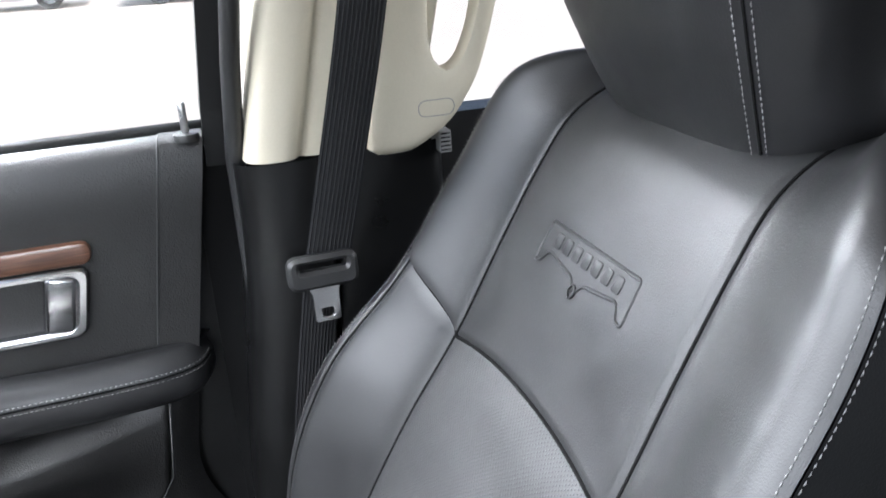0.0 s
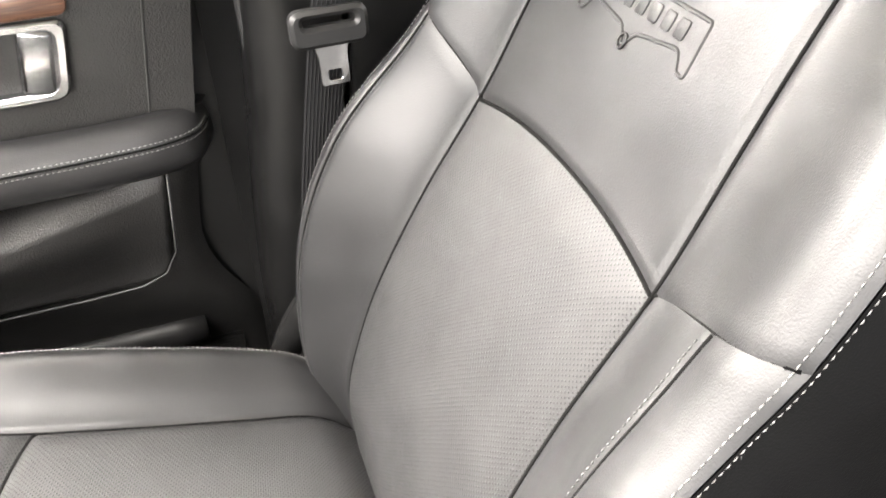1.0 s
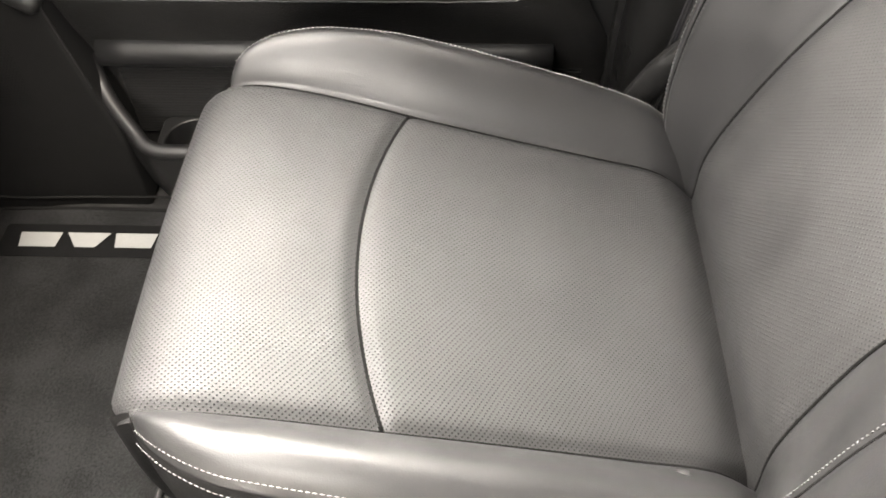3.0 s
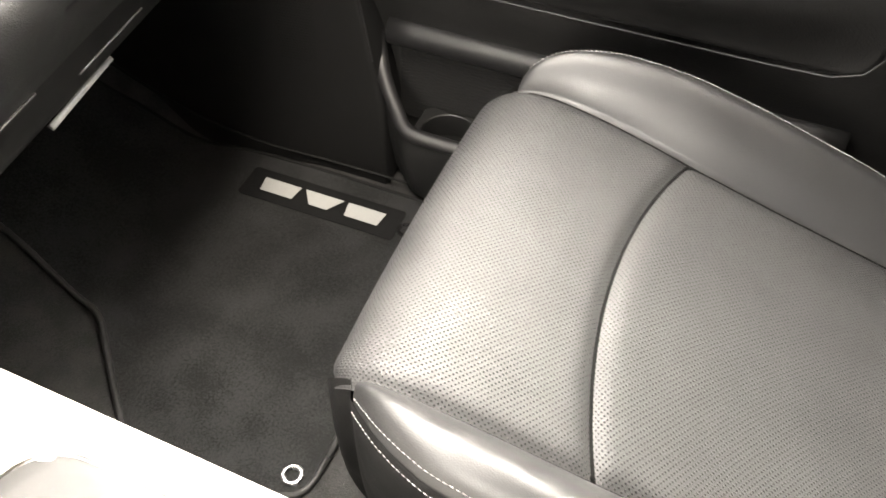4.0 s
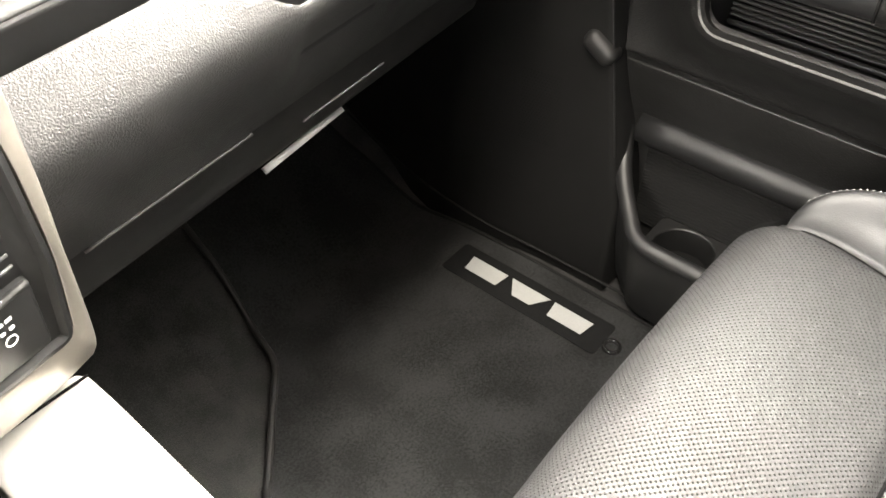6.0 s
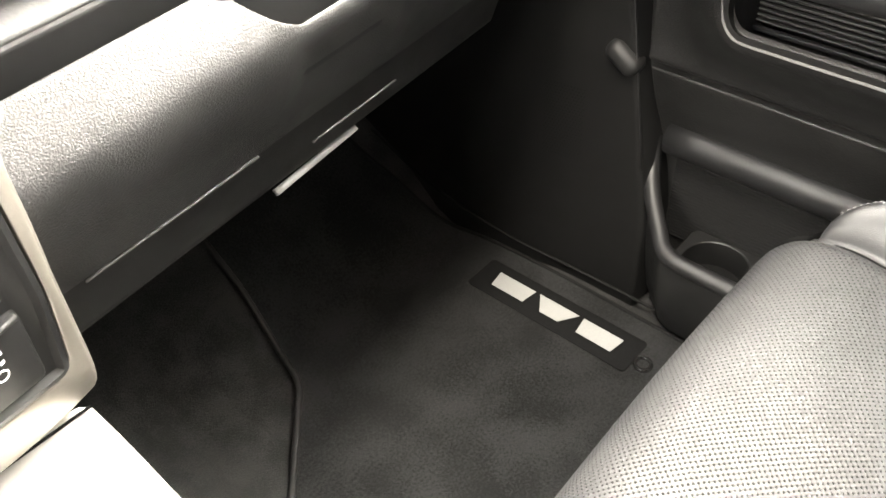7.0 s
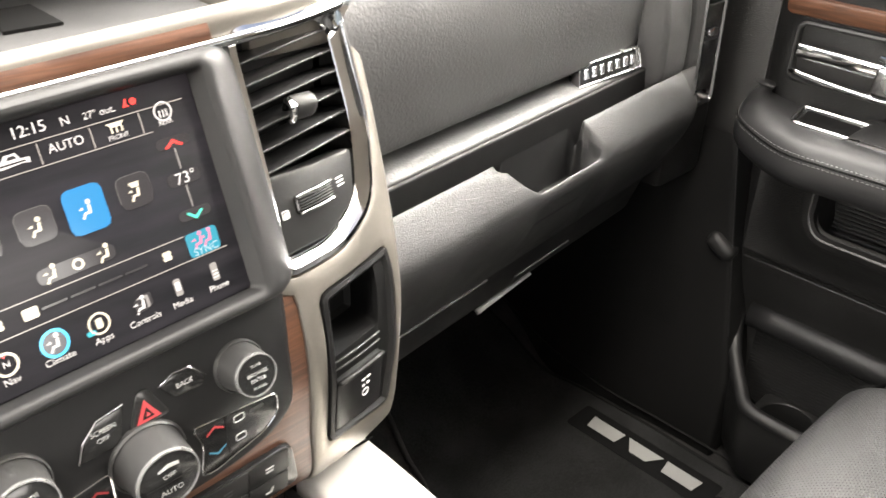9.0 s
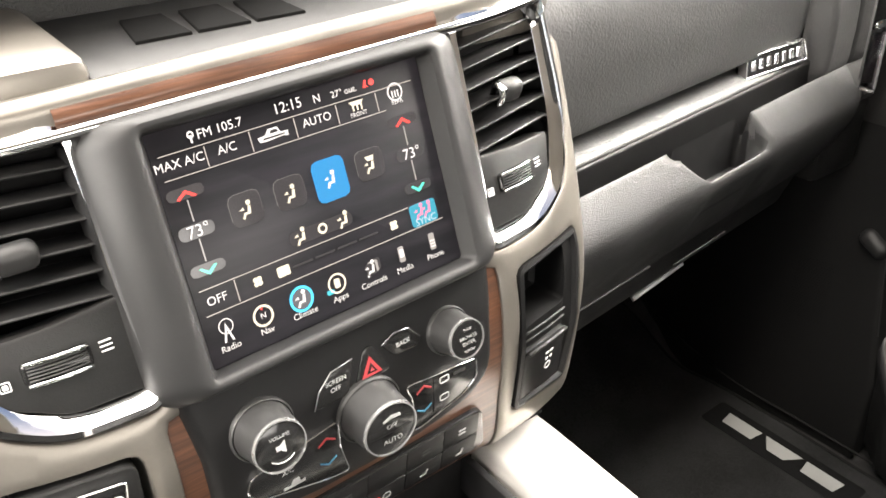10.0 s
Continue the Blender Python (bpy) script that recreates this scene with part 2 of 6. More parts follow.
def grid(fn, us, vs, closed=False):
    """Verts, faces and metre UVs of a surface fn(u, v)."""
    P = [[Vector(fn(u, v)) for v in vs] for u in us]
    nu, nv = len(us), len(vs)
    verts = [p for row in P for p in row]
    uv = []
    lu = [0.0]
    for i in range(1, nu):
        lu.append(lu[-1] + (P[i][nv // 2] - P[i - 1][nv // 2]).length)
    lv = [0.0]
    for j in range(1, nv):
        lv.append(lv[-1] + (P[nu // 2][j] - P[nu // 2][j - 1]).length)
    for i in range(nu):
        for j in range(nv):
            uv.append((lu[i], lv[j]))
    faces = [(i * nv + j, (i + 1) * nv + j, (i + 1) * nv + j + 1, i * nv + j + 1) for i in range(nu - 1) for j in range(nv - 1)]
    return verts, faces, uv


def steps(a, b, n):
    return [a + (b - a) * i / (n - 1) for i in range(n)]


def curve(pts, n):
    """A smooth run of n points through pts."""
    pts = [Vector(p) for p in pts]
    out = []
    for k in range(n):
        t = k / (n - 1) * (len(pts) - 1)
        i = min(int(t), len(pts) - 2)
        f = t - i
        p0, p1, p2, p3 = pts[max(i - 1, 0)], pts[i], pts[i + 1], pts[min(i + 2, len(pts) - 1)]
        out.append(0.5 * ((2 * p1) + (p2 - p0) * f + (2 * p0 - 5 * p1 + 4 * p2 - p3) * f * f + (3 * p1 - p0 - 3 * p2 + p3) * f ** 3))
    return out


def lerp_table(table):
    """A smooth function through rows of (t, value)."""
    ts = [r[0] for r in table]
    vs = [r[1] for r in table]

    def value(t):
        if t <= ts[0]:
            return vs[0]
        if t >= ts[-1]:
            return vs[-1]
        i = max(k for k in range(len(ts) - 1) if ts[k] <= t)
        h = ts[i + 1] - ts[i]
        f = (t - ts[i]) / h

        def slope(k):
            if k <= 0 or k >= len(ts) - 1:
                return 0.0 if len(ts) < 3 else (vs[min(k + 1, len(ts) - 1)] - vs[max(k - 1, 0)]) / (ts[min(k + 1, len(ts) - 1)] - ts[max(k - 1, 0)])
            return (vs[k + 1] - vs[k - 1]) / (ts[k + 1] - ts[k - 1])
        a, b = slope(i) * h, slope(i + 1) * h
        return (2 * f ** 3 - 3 * f ** 2 + 1) * vs[i] + (f ** 3 - 2 * f ** 2 + f) * a + (-2 * f ** 3 + 3 * f ** 2) * vs[i + 1] + (f ** 3 - f ** 2) * b
    return value


def smooth01(x):
    x = min(1.0, max(0.0, x))
    return x * x * (3 - 2 * x)


def sweep(path, section, up=(0, 0, 1), closed=False):
    """Verts and faces of a section, rows of (side, up), swept along a path."""
    path = [Vector(p) for p in path]
    verts, faces, n = [], [], len(section)
    for i, p in enumerate(path):
        t = (path[min(i + 1, len(path) - 1)] - path[max(i - 1, 0)]).normalized() if not closed else (path[(i + 1) % len(path)] - path[i - 1]).normalized()
        side = t.cross(Vector(up)).normalized()
        top = side.cross(t)
        verts += [p + side * s + top * u for s, u in section]
    for i in range(len(path) - (0 if closed else 1)):
        a, b = i * n, ((i + 1) % len(path)) * n
        faces += [(a + j, a + (j + 1) % n, b + (j + 1) % n, b + j) for j in range(n)]
    if not closed:
        faces += [tuple(range(n))[::-1], tuple(range(len(verts) - n, len(verts)))]
    return verts, faces


def ring_section(r, n=8, squash=1.0):
    return [(r * math.cos(2 * math.pi * k / n), r * squash * math.sin(2 * math.pi * k / n)) for k in range(n)]


def tube(name, path, r, mat, parent, label="", n=8, up=(0, 0, 1), squash=1.0, closed=False):
    v, f = sweep(path, ring_section(r, n, squash), up, closed)
    return link_mesh(name, v, f, mat, parent, label)


def stitches(name, path, mat, parent, length=0.0033, gap=0.0014, wide=0.00032, lift=0.0003, normal=None, label=""):
    """A row of thread dashes along a path."""
    path = [Vector(p) for p in path]
    cum = [0.0]
    for a, b in zip(path, path[1:]):
        cum.append(cum[-1] + (b - a).length)

    def at(s):
        s = min(max(s, 0), cum[-1] - 1e-6)
        i = max(k for k in range(len(cum) - 1) if cum[k] <= s)
        f = (s - cum[i]) / max(1e-9, cum[i + 1] - cum[i])
        return path[i].lerp(path[i + 1], f)
    verts, faces = [], []
    s = 0.0
    up = Vector(normal or (0, 0, 1))
    while s + length < cum[-1]:
        a, b = at(s), at(s + length)
        t = (b - a).normalized()
        side = t.cross(up).normalized() * wide
        top = side.normalized().cross(t)
        m = (a + b) / 2 + top * (lift + wide)
        k = len(verts)
        verts += [a + side * 0.7, a - side * 0.7, m + side, m - side, b + side * 0.7, b - side * 0.7, m - top * 2 * wide + side, m - top * 2 * wide - side]
        faces += [(k, k + 1, k + 3, k + 2), (k + 2, k + 3, k + 5, k + 4), (k, k + 2, k + 4, k + 6), (k + 1, k + 7, k + 5, k + 3), (k, k + 6, k + 7, k + 1), (k + 4, k + 5, k + 7, k + 6)]
        s += length + gap
    return tagged(link_mesh(name, verts, faces, mat, parent, label), kind="stuff")


def rrect(cx, cy, w, h, r, n=5):
    """The outline of a rounded rectangle, from its upper right, against the clock."""
    out = []
    for k, (sx, sy) in enumerate(((1, 1), (-1, 1), (-1, -1), (1, -1))):
        for i in range(n):
            a = radians(90 * k + 90 * i / (n - 1))
            out.append((cx + sx * (w / 2 - r) + r * math.cos(a), cy + sy * (h / 2 - r) + r * math.sin(a)))
    return out


def circle(cx, cy, r, n=28):
    return [(cx + r * math.cos(2 * math.pi * k / n), cy + r * math.sin(2 * math.pi * k / n)) for k in range(n)]


def rounded(poly, r, n=4):
    """A polygon with its corners rounded by r."""
    out = []
    m = len(poly)
    for i in range(m):
        p, a, b = Vector(poly[i]), Vector(poly[i - 1]), Vector(poly[(i + 1) % m])
        da, db = (a - p), (b - p)
        k = min(r, da.length * 0.45, db.length * 0.45)
        s, e = p + da.normalized() * k, p + db.normalized() * k
        for j in range(n):
            f = j / (n - 1)
            q = s.lerp(p, f).lerp(p.lerp(e, f), f)
            out.append((q.x, q.y))
    return out


def resample(outline, n):
    """The same closed outline with n evenly spaced points."""
    pts = [Vector(p) for p in outline] + [Vector(outline[0])]
    cum = [0.0]
    for a, b in zip(pts, pts[1:]):
        cum.append(cum[-1] + (b - a).length)
    out, i = [], 0
    for k in range(n):
        s = cum[-1] * k / n
        while cum[i + 1] < s:
            i += 1
        p = pts[i].lerp(pts[i + 1], (s - cum[i]) / max(1e-9, cum[i + 1] - cum[i]))
        out.append((p.x, p.y))
    return out


def inset(outline, k):
    """An outline moved inwards by k."""
    n = len(outline)
    area = sum(outline[i][0] * outline[(i + 1) % n][1] - outline[(i + 1) % n][0] * outline[i][1] for i in range(n))
    sgn = 1 if area > 0 else -1
    out = []
    for i in range(n):
        a, b = Vector(outline[i - 1]), Vector(outline[(i + 1) % n])
        t = (b - a)
        t = t.normalized() if t.length > 1e-9 else Vector((1, 0))
        out.append((outline[i][0] - sgn * t.y * k, outline[i][1] + sgn * t.x * k))
    return out


def loops_mesh(name, loops, mat, parent, label="", cap=True, smooth=True):
    """Rings of equal count joined in order; the last one is capped."""
    n = len(loops[0])
    verts = [v for lp in loops for v in lp]
    faces = []
    for k in range(len(loops) - 1):
        a, b = k * n, (k + 1) * n
        faces += [(a + i, a + (i + 1) % n, b + (i + 1) % n, b + i) for i in range(n)]
    if cap:
        faces.append(tuple(range((len(loops) - 1) * n, len(loops) * n)))
    bm = bmesh.new()
    vs = [bm.verts.new(v) for v in verts]
    for f in faces:
        try:
            bm.faces.new([vs[i] for i in f])
        except ValueError:
            pass
    return part(name, bm, mat, parent, label, smooth)


def pad(name, fn, outline, d, skirt, bevel, mat, parent, label=""):
    """A raised plate with that outline on the surface fn(u, v, height)."""
    rows = [(0, d - skirt), (0, d - bevel), (bevel * 0.3, d - bevel * 0.3), (bevel, d)]
    return loops_mesh(name, [[fn(u, v, h) for u, v in (inset(outline, k) if k else outline)] for k, h in rows], mat, parent, label)


def rim(name, fn, outer, inner, d, depth, mat, parent, label="", bevel=0.0015, back=None):
    """A frame between two outlines of equal count, with walls going down by depth inside."""
    mid = [((a[0] + b[0]) / 2, (a[1] + b[1]) / 2) for a, b in zip(outer, inner)]
    rows = [(outer, d - (back if back is not None else depth)), (outer, d - bevel), (inset(outer, bevel), d), (mid, d), (inset(inner, -bevel), d), (inner, d - bevel), (inner, d - depth)]
    return loops_mesh(name, [[fn(u, v, h) for u, v in o] for o, h in rows], mat, parent, label, cap=False)


def lettering(name, text, size, fn, cx, cy, d, mat, parent, turn=0.0, thick=0.0004, align="CENTER", label=""):
    """Words in the built-in font laid on the surface fn."""
    cu = bpy.data.curves.new(name, "FONT")
    cu.body, cu.size, cu.extrude, cu.align_x, cu.align_y, cu.resolution_u = text, size, 0.0, align, "CENTER", 3
    tmp = bpy.data.objects.new(name, cu)
    scene.collection.objects.link(tmp)
    me = bpy.data.meshes.new_from_object(tmp.evaluated_get(bpy.context.evaluated_depsgraph_get()))
    bpy.data.objects.remove(tmp)
    c, s = math.cos(radians(turn)), math.sin(radians(turn))
    for v in me.vertices:
        u, w = v.co.x, v.co.y
        v.co = fn(cx + c * u - s * w, cy + s * u + c * w, d + thick)
    me.materials.clear()
    me.materials.append(mat)
    ob = new(name, me)
    ob.parent = parent
    if label:
        ob["label"] = label
    return ob


def flat(name, fn, outline, d, mat, parent, label=""):
    """A thin printed or glowing shape on the surface fn."""
    return loops_mesh(name, [[fn(u, v, d - 0.0004) for u, v in outline], [fn(u, v, d) for u, v in outline]], mat, parent, label, smooth=False)


def plate_with_holes(name, fn, outer, holes, d, mat, parent, label="", edge=0.004, skirt=0.04, deep=0.03, soft=0.0015):
    """A flat plate with rounded edges on the surface fn, pierced by holes."""
    bm = bmesh.new()
    rows = [[(u, a, -skirt) for u, a in inset(outer, -0.002)], [(u, a, d - edge) for u, a in outer], [(u, a, d - edge * 0.35) for u, a in inset(outer, edge * 0.3)], [(u, a, d) for u, a in inset(outer, edge)]]
    sides = [rows]
    for h in holes:
        sides.append([[(u, a, d - deep) for u, a in h], [(u, a, d - soft) for u, a in h], [(u, a, d - soft * 0.35) for u, a in inset(h, -soft * 0.3)], [(u, a, d) for u, a in inset(h, -soft)]])
    rims = []
    for rows in sides:
        vs = [[bm.verts.new(p) for p in r] for r in rows]
        n = len(vs[0])
        for r0, r1 in zip(vs, vs[1:]):
            for i in range(n):
                bm.faces.new((r0[i], r0[(i + 1) % n], r1[(i + 1) % n], r1[i]))
        for i in range(n):
            rims.append(bm.edges.get((vs[-1][i], vs[-1][(i + 1) % n])))
    bmesh.ops.triangle_fill(bm, use_beauty=True, use_dissolve=False, edges=rims, normal=(0, 0, 1))
    for _ in range(2):
        keep = set(rims)
        long_ones = [e for e in bm.edges if e not in keep and e.calc_length() > 0.010 and all(abs(v.co.z - d) < 1e-6 for v in e.verts) and len(e.link_faces) == 2]
        bmesh.ops.subdivide_edges(bm, edges=long_ones, cuts=1)
        bmesh.ops.triangulate(bm, faces=[f for f in bm.faces if all(abs(v.co.z - d) < 1e-6 for v in f.verts)])
    for v in bm.verts:
        v.co = fn(*v.co)
    return part(name, bm, mat, parent, label)


# ---- the cabin's shell ----
def slab(name, x0, x1, y0, y1, z0, z1, mat, r=0.0):
    return tagged(part(name, span(x0, x1, y0, y1, z0, z1, r), mat), kind="structure")


ground = tagged(link_mesh("ground", [(-900, -900, -0.75), (900, -900, -0.75), (900, 900, -0.75), (-900, 900, -0.75)], [(0, 1, 2, 3)], CONCRETE), "pale sunlit concrete yard", "ground", kind="structure")
slab("floor", -0.92, 0.92, -2.2, 0.60, -0.06, -0.014, CARPET)
slab("ceiling", -0.80, 0.80, -2.1, -0.42, 1.26, 1.30, HEADLINER)
slab("wall_rear_lower", -0.92, 0.92, -2.26, -2.2, -0.06, 0.80, PLASTIC)
slab("wall_left_lower", -0.93, -0.88, -2.2, 0.60, -0.06, 0.78, PLASTIC)
slab("wall_left_pillar", -0.90, -0.83, -0.95, -0.78, 0.78, 1.26, HEADLINER)
slab("wall_right_rear", 0.88, 0.93, -2.2, -0.96, -0.06, 0.757, PLASTIC)
slab("firewall", -0.92, 0.92, 0.56, 0.60, -0.006, 0.80, CARPET)
slab("dash_base", -0.86, 0.86, 0.16, 0.56, 0.72, 0.79, VINYL, 0.02)


# ---- footwell ----
def footwell_height(x, y):
    z = 0.0
    if y > 0.20:
        z += 0.62 * (y - 0.20) * smooth01((y - 0.20) / 0.12)
    return z


def tunnel():
    prof = [(0.205, 0.36), (0.212, 0.20), (0.235, 0.10), (0.285, 0.035), (0.34, 0.010), (0.40, 0.002)]

    def fn(s, y):
        i = min(int(s), len(prof) - 2)
        f = s - i
        x = prof[i][0] * (1 - f) + prof[i + 1][0] * f
        z = prof[i][1] * (1 - f) + prof[i + 1][1] * f
        return x, y, z + footwell_height(x, y) - 0.009
    v, f, uv = grid(fn, steps(0, len(prof) - 1, 26), steps(-0.9, 0.56, 30))
    return tagged(link_mesh("tunnel_carpet", v, f, CARPET), "black carpet rising over the transmission tunnel", "carpet", kind="structure")


tunnel()
v, f, uv = grid(lambda x, y: (x, y, footwell_height(x, y) - 0.007), steps(0.38, 0.835, 24), steps(-0.9, 0.56, 40))
tagged(link_mesh("toe_board", v, f, CARPET), "black carpeted footwell and toe board", "carpet", kind="structure")


def floor_mat():
    mat_ob = thing("floor_mat", "black carpet floor mat with piped edge lying in the footwell", "floor mat")
    edge = curve([(0.40, -0.178, 0), (0.345, -0.168, 0), (0.322, -0.10, 0), (0.320, 0.0, 0), (0.336, 0.046, 0), (0.366, 0.079, 0), (0.437, 0.149, 0), (0.468, 0.183, 0), (0.482, 0.226, 0), (0.494, 0.29, 0), (0.50, 0.40, 0)], 40)
    far = curve([(0.815, -0.175, 0), (0.818, 0.02, 0), (0.815, 0.15, 0), (0.80, 0.24, 0), (0.77, 0.33, 0), (0.76, 0.40, 0)], 40)

    def fn(q, k):
        a, b = edge[k], far[k]
        p = a.lerp(b, q)
        return p.x, p.y, footwell_height(p.x, p.y) + 0.55 * max(0.0, 0.352 - p.x) + 0.0012 * noise.noise((p.x * 14, p.y * 14, 0))
    v, f, uv = grid(fn, steps(0, 1, 30), list(range(40)))
    link_mesh("carpet_face", v, f, MATPILE, mat_ob)
    tube("piping", [(p.x, p.y, footwell_height(p.x, p.y) + 0.001 + 0.55 * max(0.0, 0.352 - p.x)) for p in edge], 0.0042, RUBBER, mat_ob, "black bound edge piping", up=(0, 0.01, 1))
    tube("piping", [(p.x, p.y, footwell_height(p.x, p.y) + 0.0) for p in far], 0.003, DEEP, mat_ob, "black bound edge piping", up=(0, 0.01, 1))
    rear = [edge[0].lerp(far[0], q) for q in steps(0, 1, 12)]
    tube("piping", [(p.x, p.y, 0.0) for p in rear], 0.0045, RUBBER, mat_ob, "black bound edge piping", up=(0, 0.01, 1))

    def on_mat(u, w, d):
        return Vector((0.7575 - w, 0.012 + u, 0.0005 + d))
    patch = pad("badge_patch", on_mat, rrect(0.0, 0, 0.245, 0.058, 0.006), 0.001, 0.004, 0.001, PATCH, mat_ob, "black woven badge patch")
    h = 0.0128
    for x0, x1, lean in ((-0.097, -0.038, 0.004), (-0.031, 0.031, 0.017), (0.038, 0.097, 0.004)):
        flat("mark", on_mat, [(x1, -h), (x1 - lean, h), (x0 + lean, h), (x0, -h)], 0.0022, MATLOGO, patch, "pale grey plain block")
    for cx, cy, big in ((0.754, -0.122, 0), (0.366, -0.152, 1)):
        fn2 = (lambda u, w, d, a=cx, b=cy: Vector((a + u, b + w, 0.0 + d)))
        rim("grommet", fn2, circle(0, 0, 0.0125 if not big else 0.013), circle(0, 0, 0.0075), 0.004, 0.006, GLOSSBLACK if not big else STEEL, mat_ob, "round fixing eyelet")
    return mat_ob


floor_mat()


def kick_panel():
    kp = thing("kick_panel", "black moulded plastic kick panel beside the footwell", "trim panel")

    def fn(y, z):
        x = 0.832 - 0.02 * smooth01((y - 0.02) / 0.2)
        back = 0.06 if y < -0.0475 else 0.003 if y < -0.046 else 0.0
        lean = max(-0.012, 0.17 * (z - 0.21)) * (1 - smooth01((y + 0.047) / 0.16))
        return x + back, max(y, -0.0470) + lean, z
    v, f, uv = grid(fn, [-0.048, -0.047] + steps(-0.044, 0.52, 60), steps(-0.004, 0.50, 44))
    link_mesh("panel", v, f, KICKPLASTIC, kp)
    tube("edge_line", [(0.8295, -0.0462 + 0.17 * (z - 0.21), z) for z in steps(0.215, 0.50, 14)], 0.0010, FRAMEGREY, kp, "thin lighter panel edge", up=(0, 1, 0))
    # added lighter block stands in for the highlight on the panel's moulded bump
    part("clip_cover", box((0.028, 0.044, 0.026), pose(0.8345, -0.006, 0.344, 32, 0, 0), 0.011, 5), PLASTIC, kp, "raised bump at the panel's edge")
    tube("lower_roll", curve([(0.832, -0.115, 0.012), (0.828, 0.03, 0.014), (0.818, 0.14, 0.022), (0.80, 0.25, 0.06), (0.79, 0.36, 0.12)], 24), 0.0022, DEEP, kp, up=(0, 0, 1))
    on = (lambda u, w, d: Vector((0.810 - d - 0.02 * smooth01((0.09 + u - 0.02) / 0.2) + 0.02, 0.055 + u, 0.24 + w)))
    verts, faces = [], []
    for i in range(12):
        for j in range(24):
            cx, cy = -0.02 + i * 0.0042 + (j % 2) * 0.0021, 0.05 - j * 0.0042
            k = len(verts)
            verts += [on(cx + 0.0011 * math.cos(a), cy + 0.0011 * math.sin(a), 0.0015) for a in (0.4, 1.97, 3.54, 5.11)]
            faces.append((k, k + 1, k + 2, k + 3))
    tagged(link_mesh("vent_mesh", verts, faces, DEEP, kp, "field of small round vent holes"), kind="stuff")
    return kp


kick_panel()

# ---- passenger seat ----
XC = 0.476
CUSH = curve([(0, -0.310, 0.17), (0, -0.276, 0.23), (0, -0.253, 0.29), (0, -0.250, 0.333), (0, -0.268, 0.362), (0, -0.305, 0.373), (0, -0.36, 0.368), (0, -0.42, 0.356),
              (0, -0.48, 0.341), (0, -0.56, 0.320), (0, -0.65, 0.297), (0, -0.715, 0.279), (0, -0.755, 0.245), (0, -0.80, 0.20)], 97)


def cush_at(s):
    s = min(max(s, 0.0), 95.999)
    i = int(s)
    p = CUSH[i].lerp(CUSH[i + 1], s - i)
    t = (CUSH[i + 1] - CUSH[i]).normalized()
    return p, Vector((0, t.z, -t.y))


def cush_s(y):
    return min(range(40, 97), key=lambda k: abs(CUSH[k].y - y))


def slim(side, s):
    """The inboard front of the cushion is cut a little narrower."""
    return 1.0 if side > 0 else 1.0 - 0.06 * (1 - smooth01((s - 38) / 22))


half_insert = lerp_table([(0, 0.125), (8, 0.138), (16, 0.154), (22, 0.170), (28, 0.181), (40, 0.183), (60, 0.170), (97, 0.160)])
bolster_rise = lerp_table([(0, 0.0), (30, 0.002), (33, 0.010), (37, 0.026), (42, 0.038), (50, 0.048), (60, 0.052), (70, 0.047), (80, 0.035), (88, 0.022), (96, 0.014)])
bolster_out = lerp_table([(0, 0.14), (22, 0.172), (28, 0.184), (31, 0.194), (34, 0.208), (38, 0.222), (44, 0.236), (52, 0.244), (60, 0.246), (76, 0.243), (88, 0.228), (96, 0.215)])


bolster_in = lerp_table([(0, 0.14), (22, 0.160), (28, 0.171), (32.5, 0.183), (36, 0.201), (39, 0.216), (42, 0.228), (45, 0.236), (52, 0.243), (60, 0.246), (76, 0.243), (88, 0.228), (96, 0.215)])


def puff(d, wide=0.009, deep=0.0062):
    k = min(1.0, max(0.0, d / wide))
    return -deep * (1 - k) ** 2.2


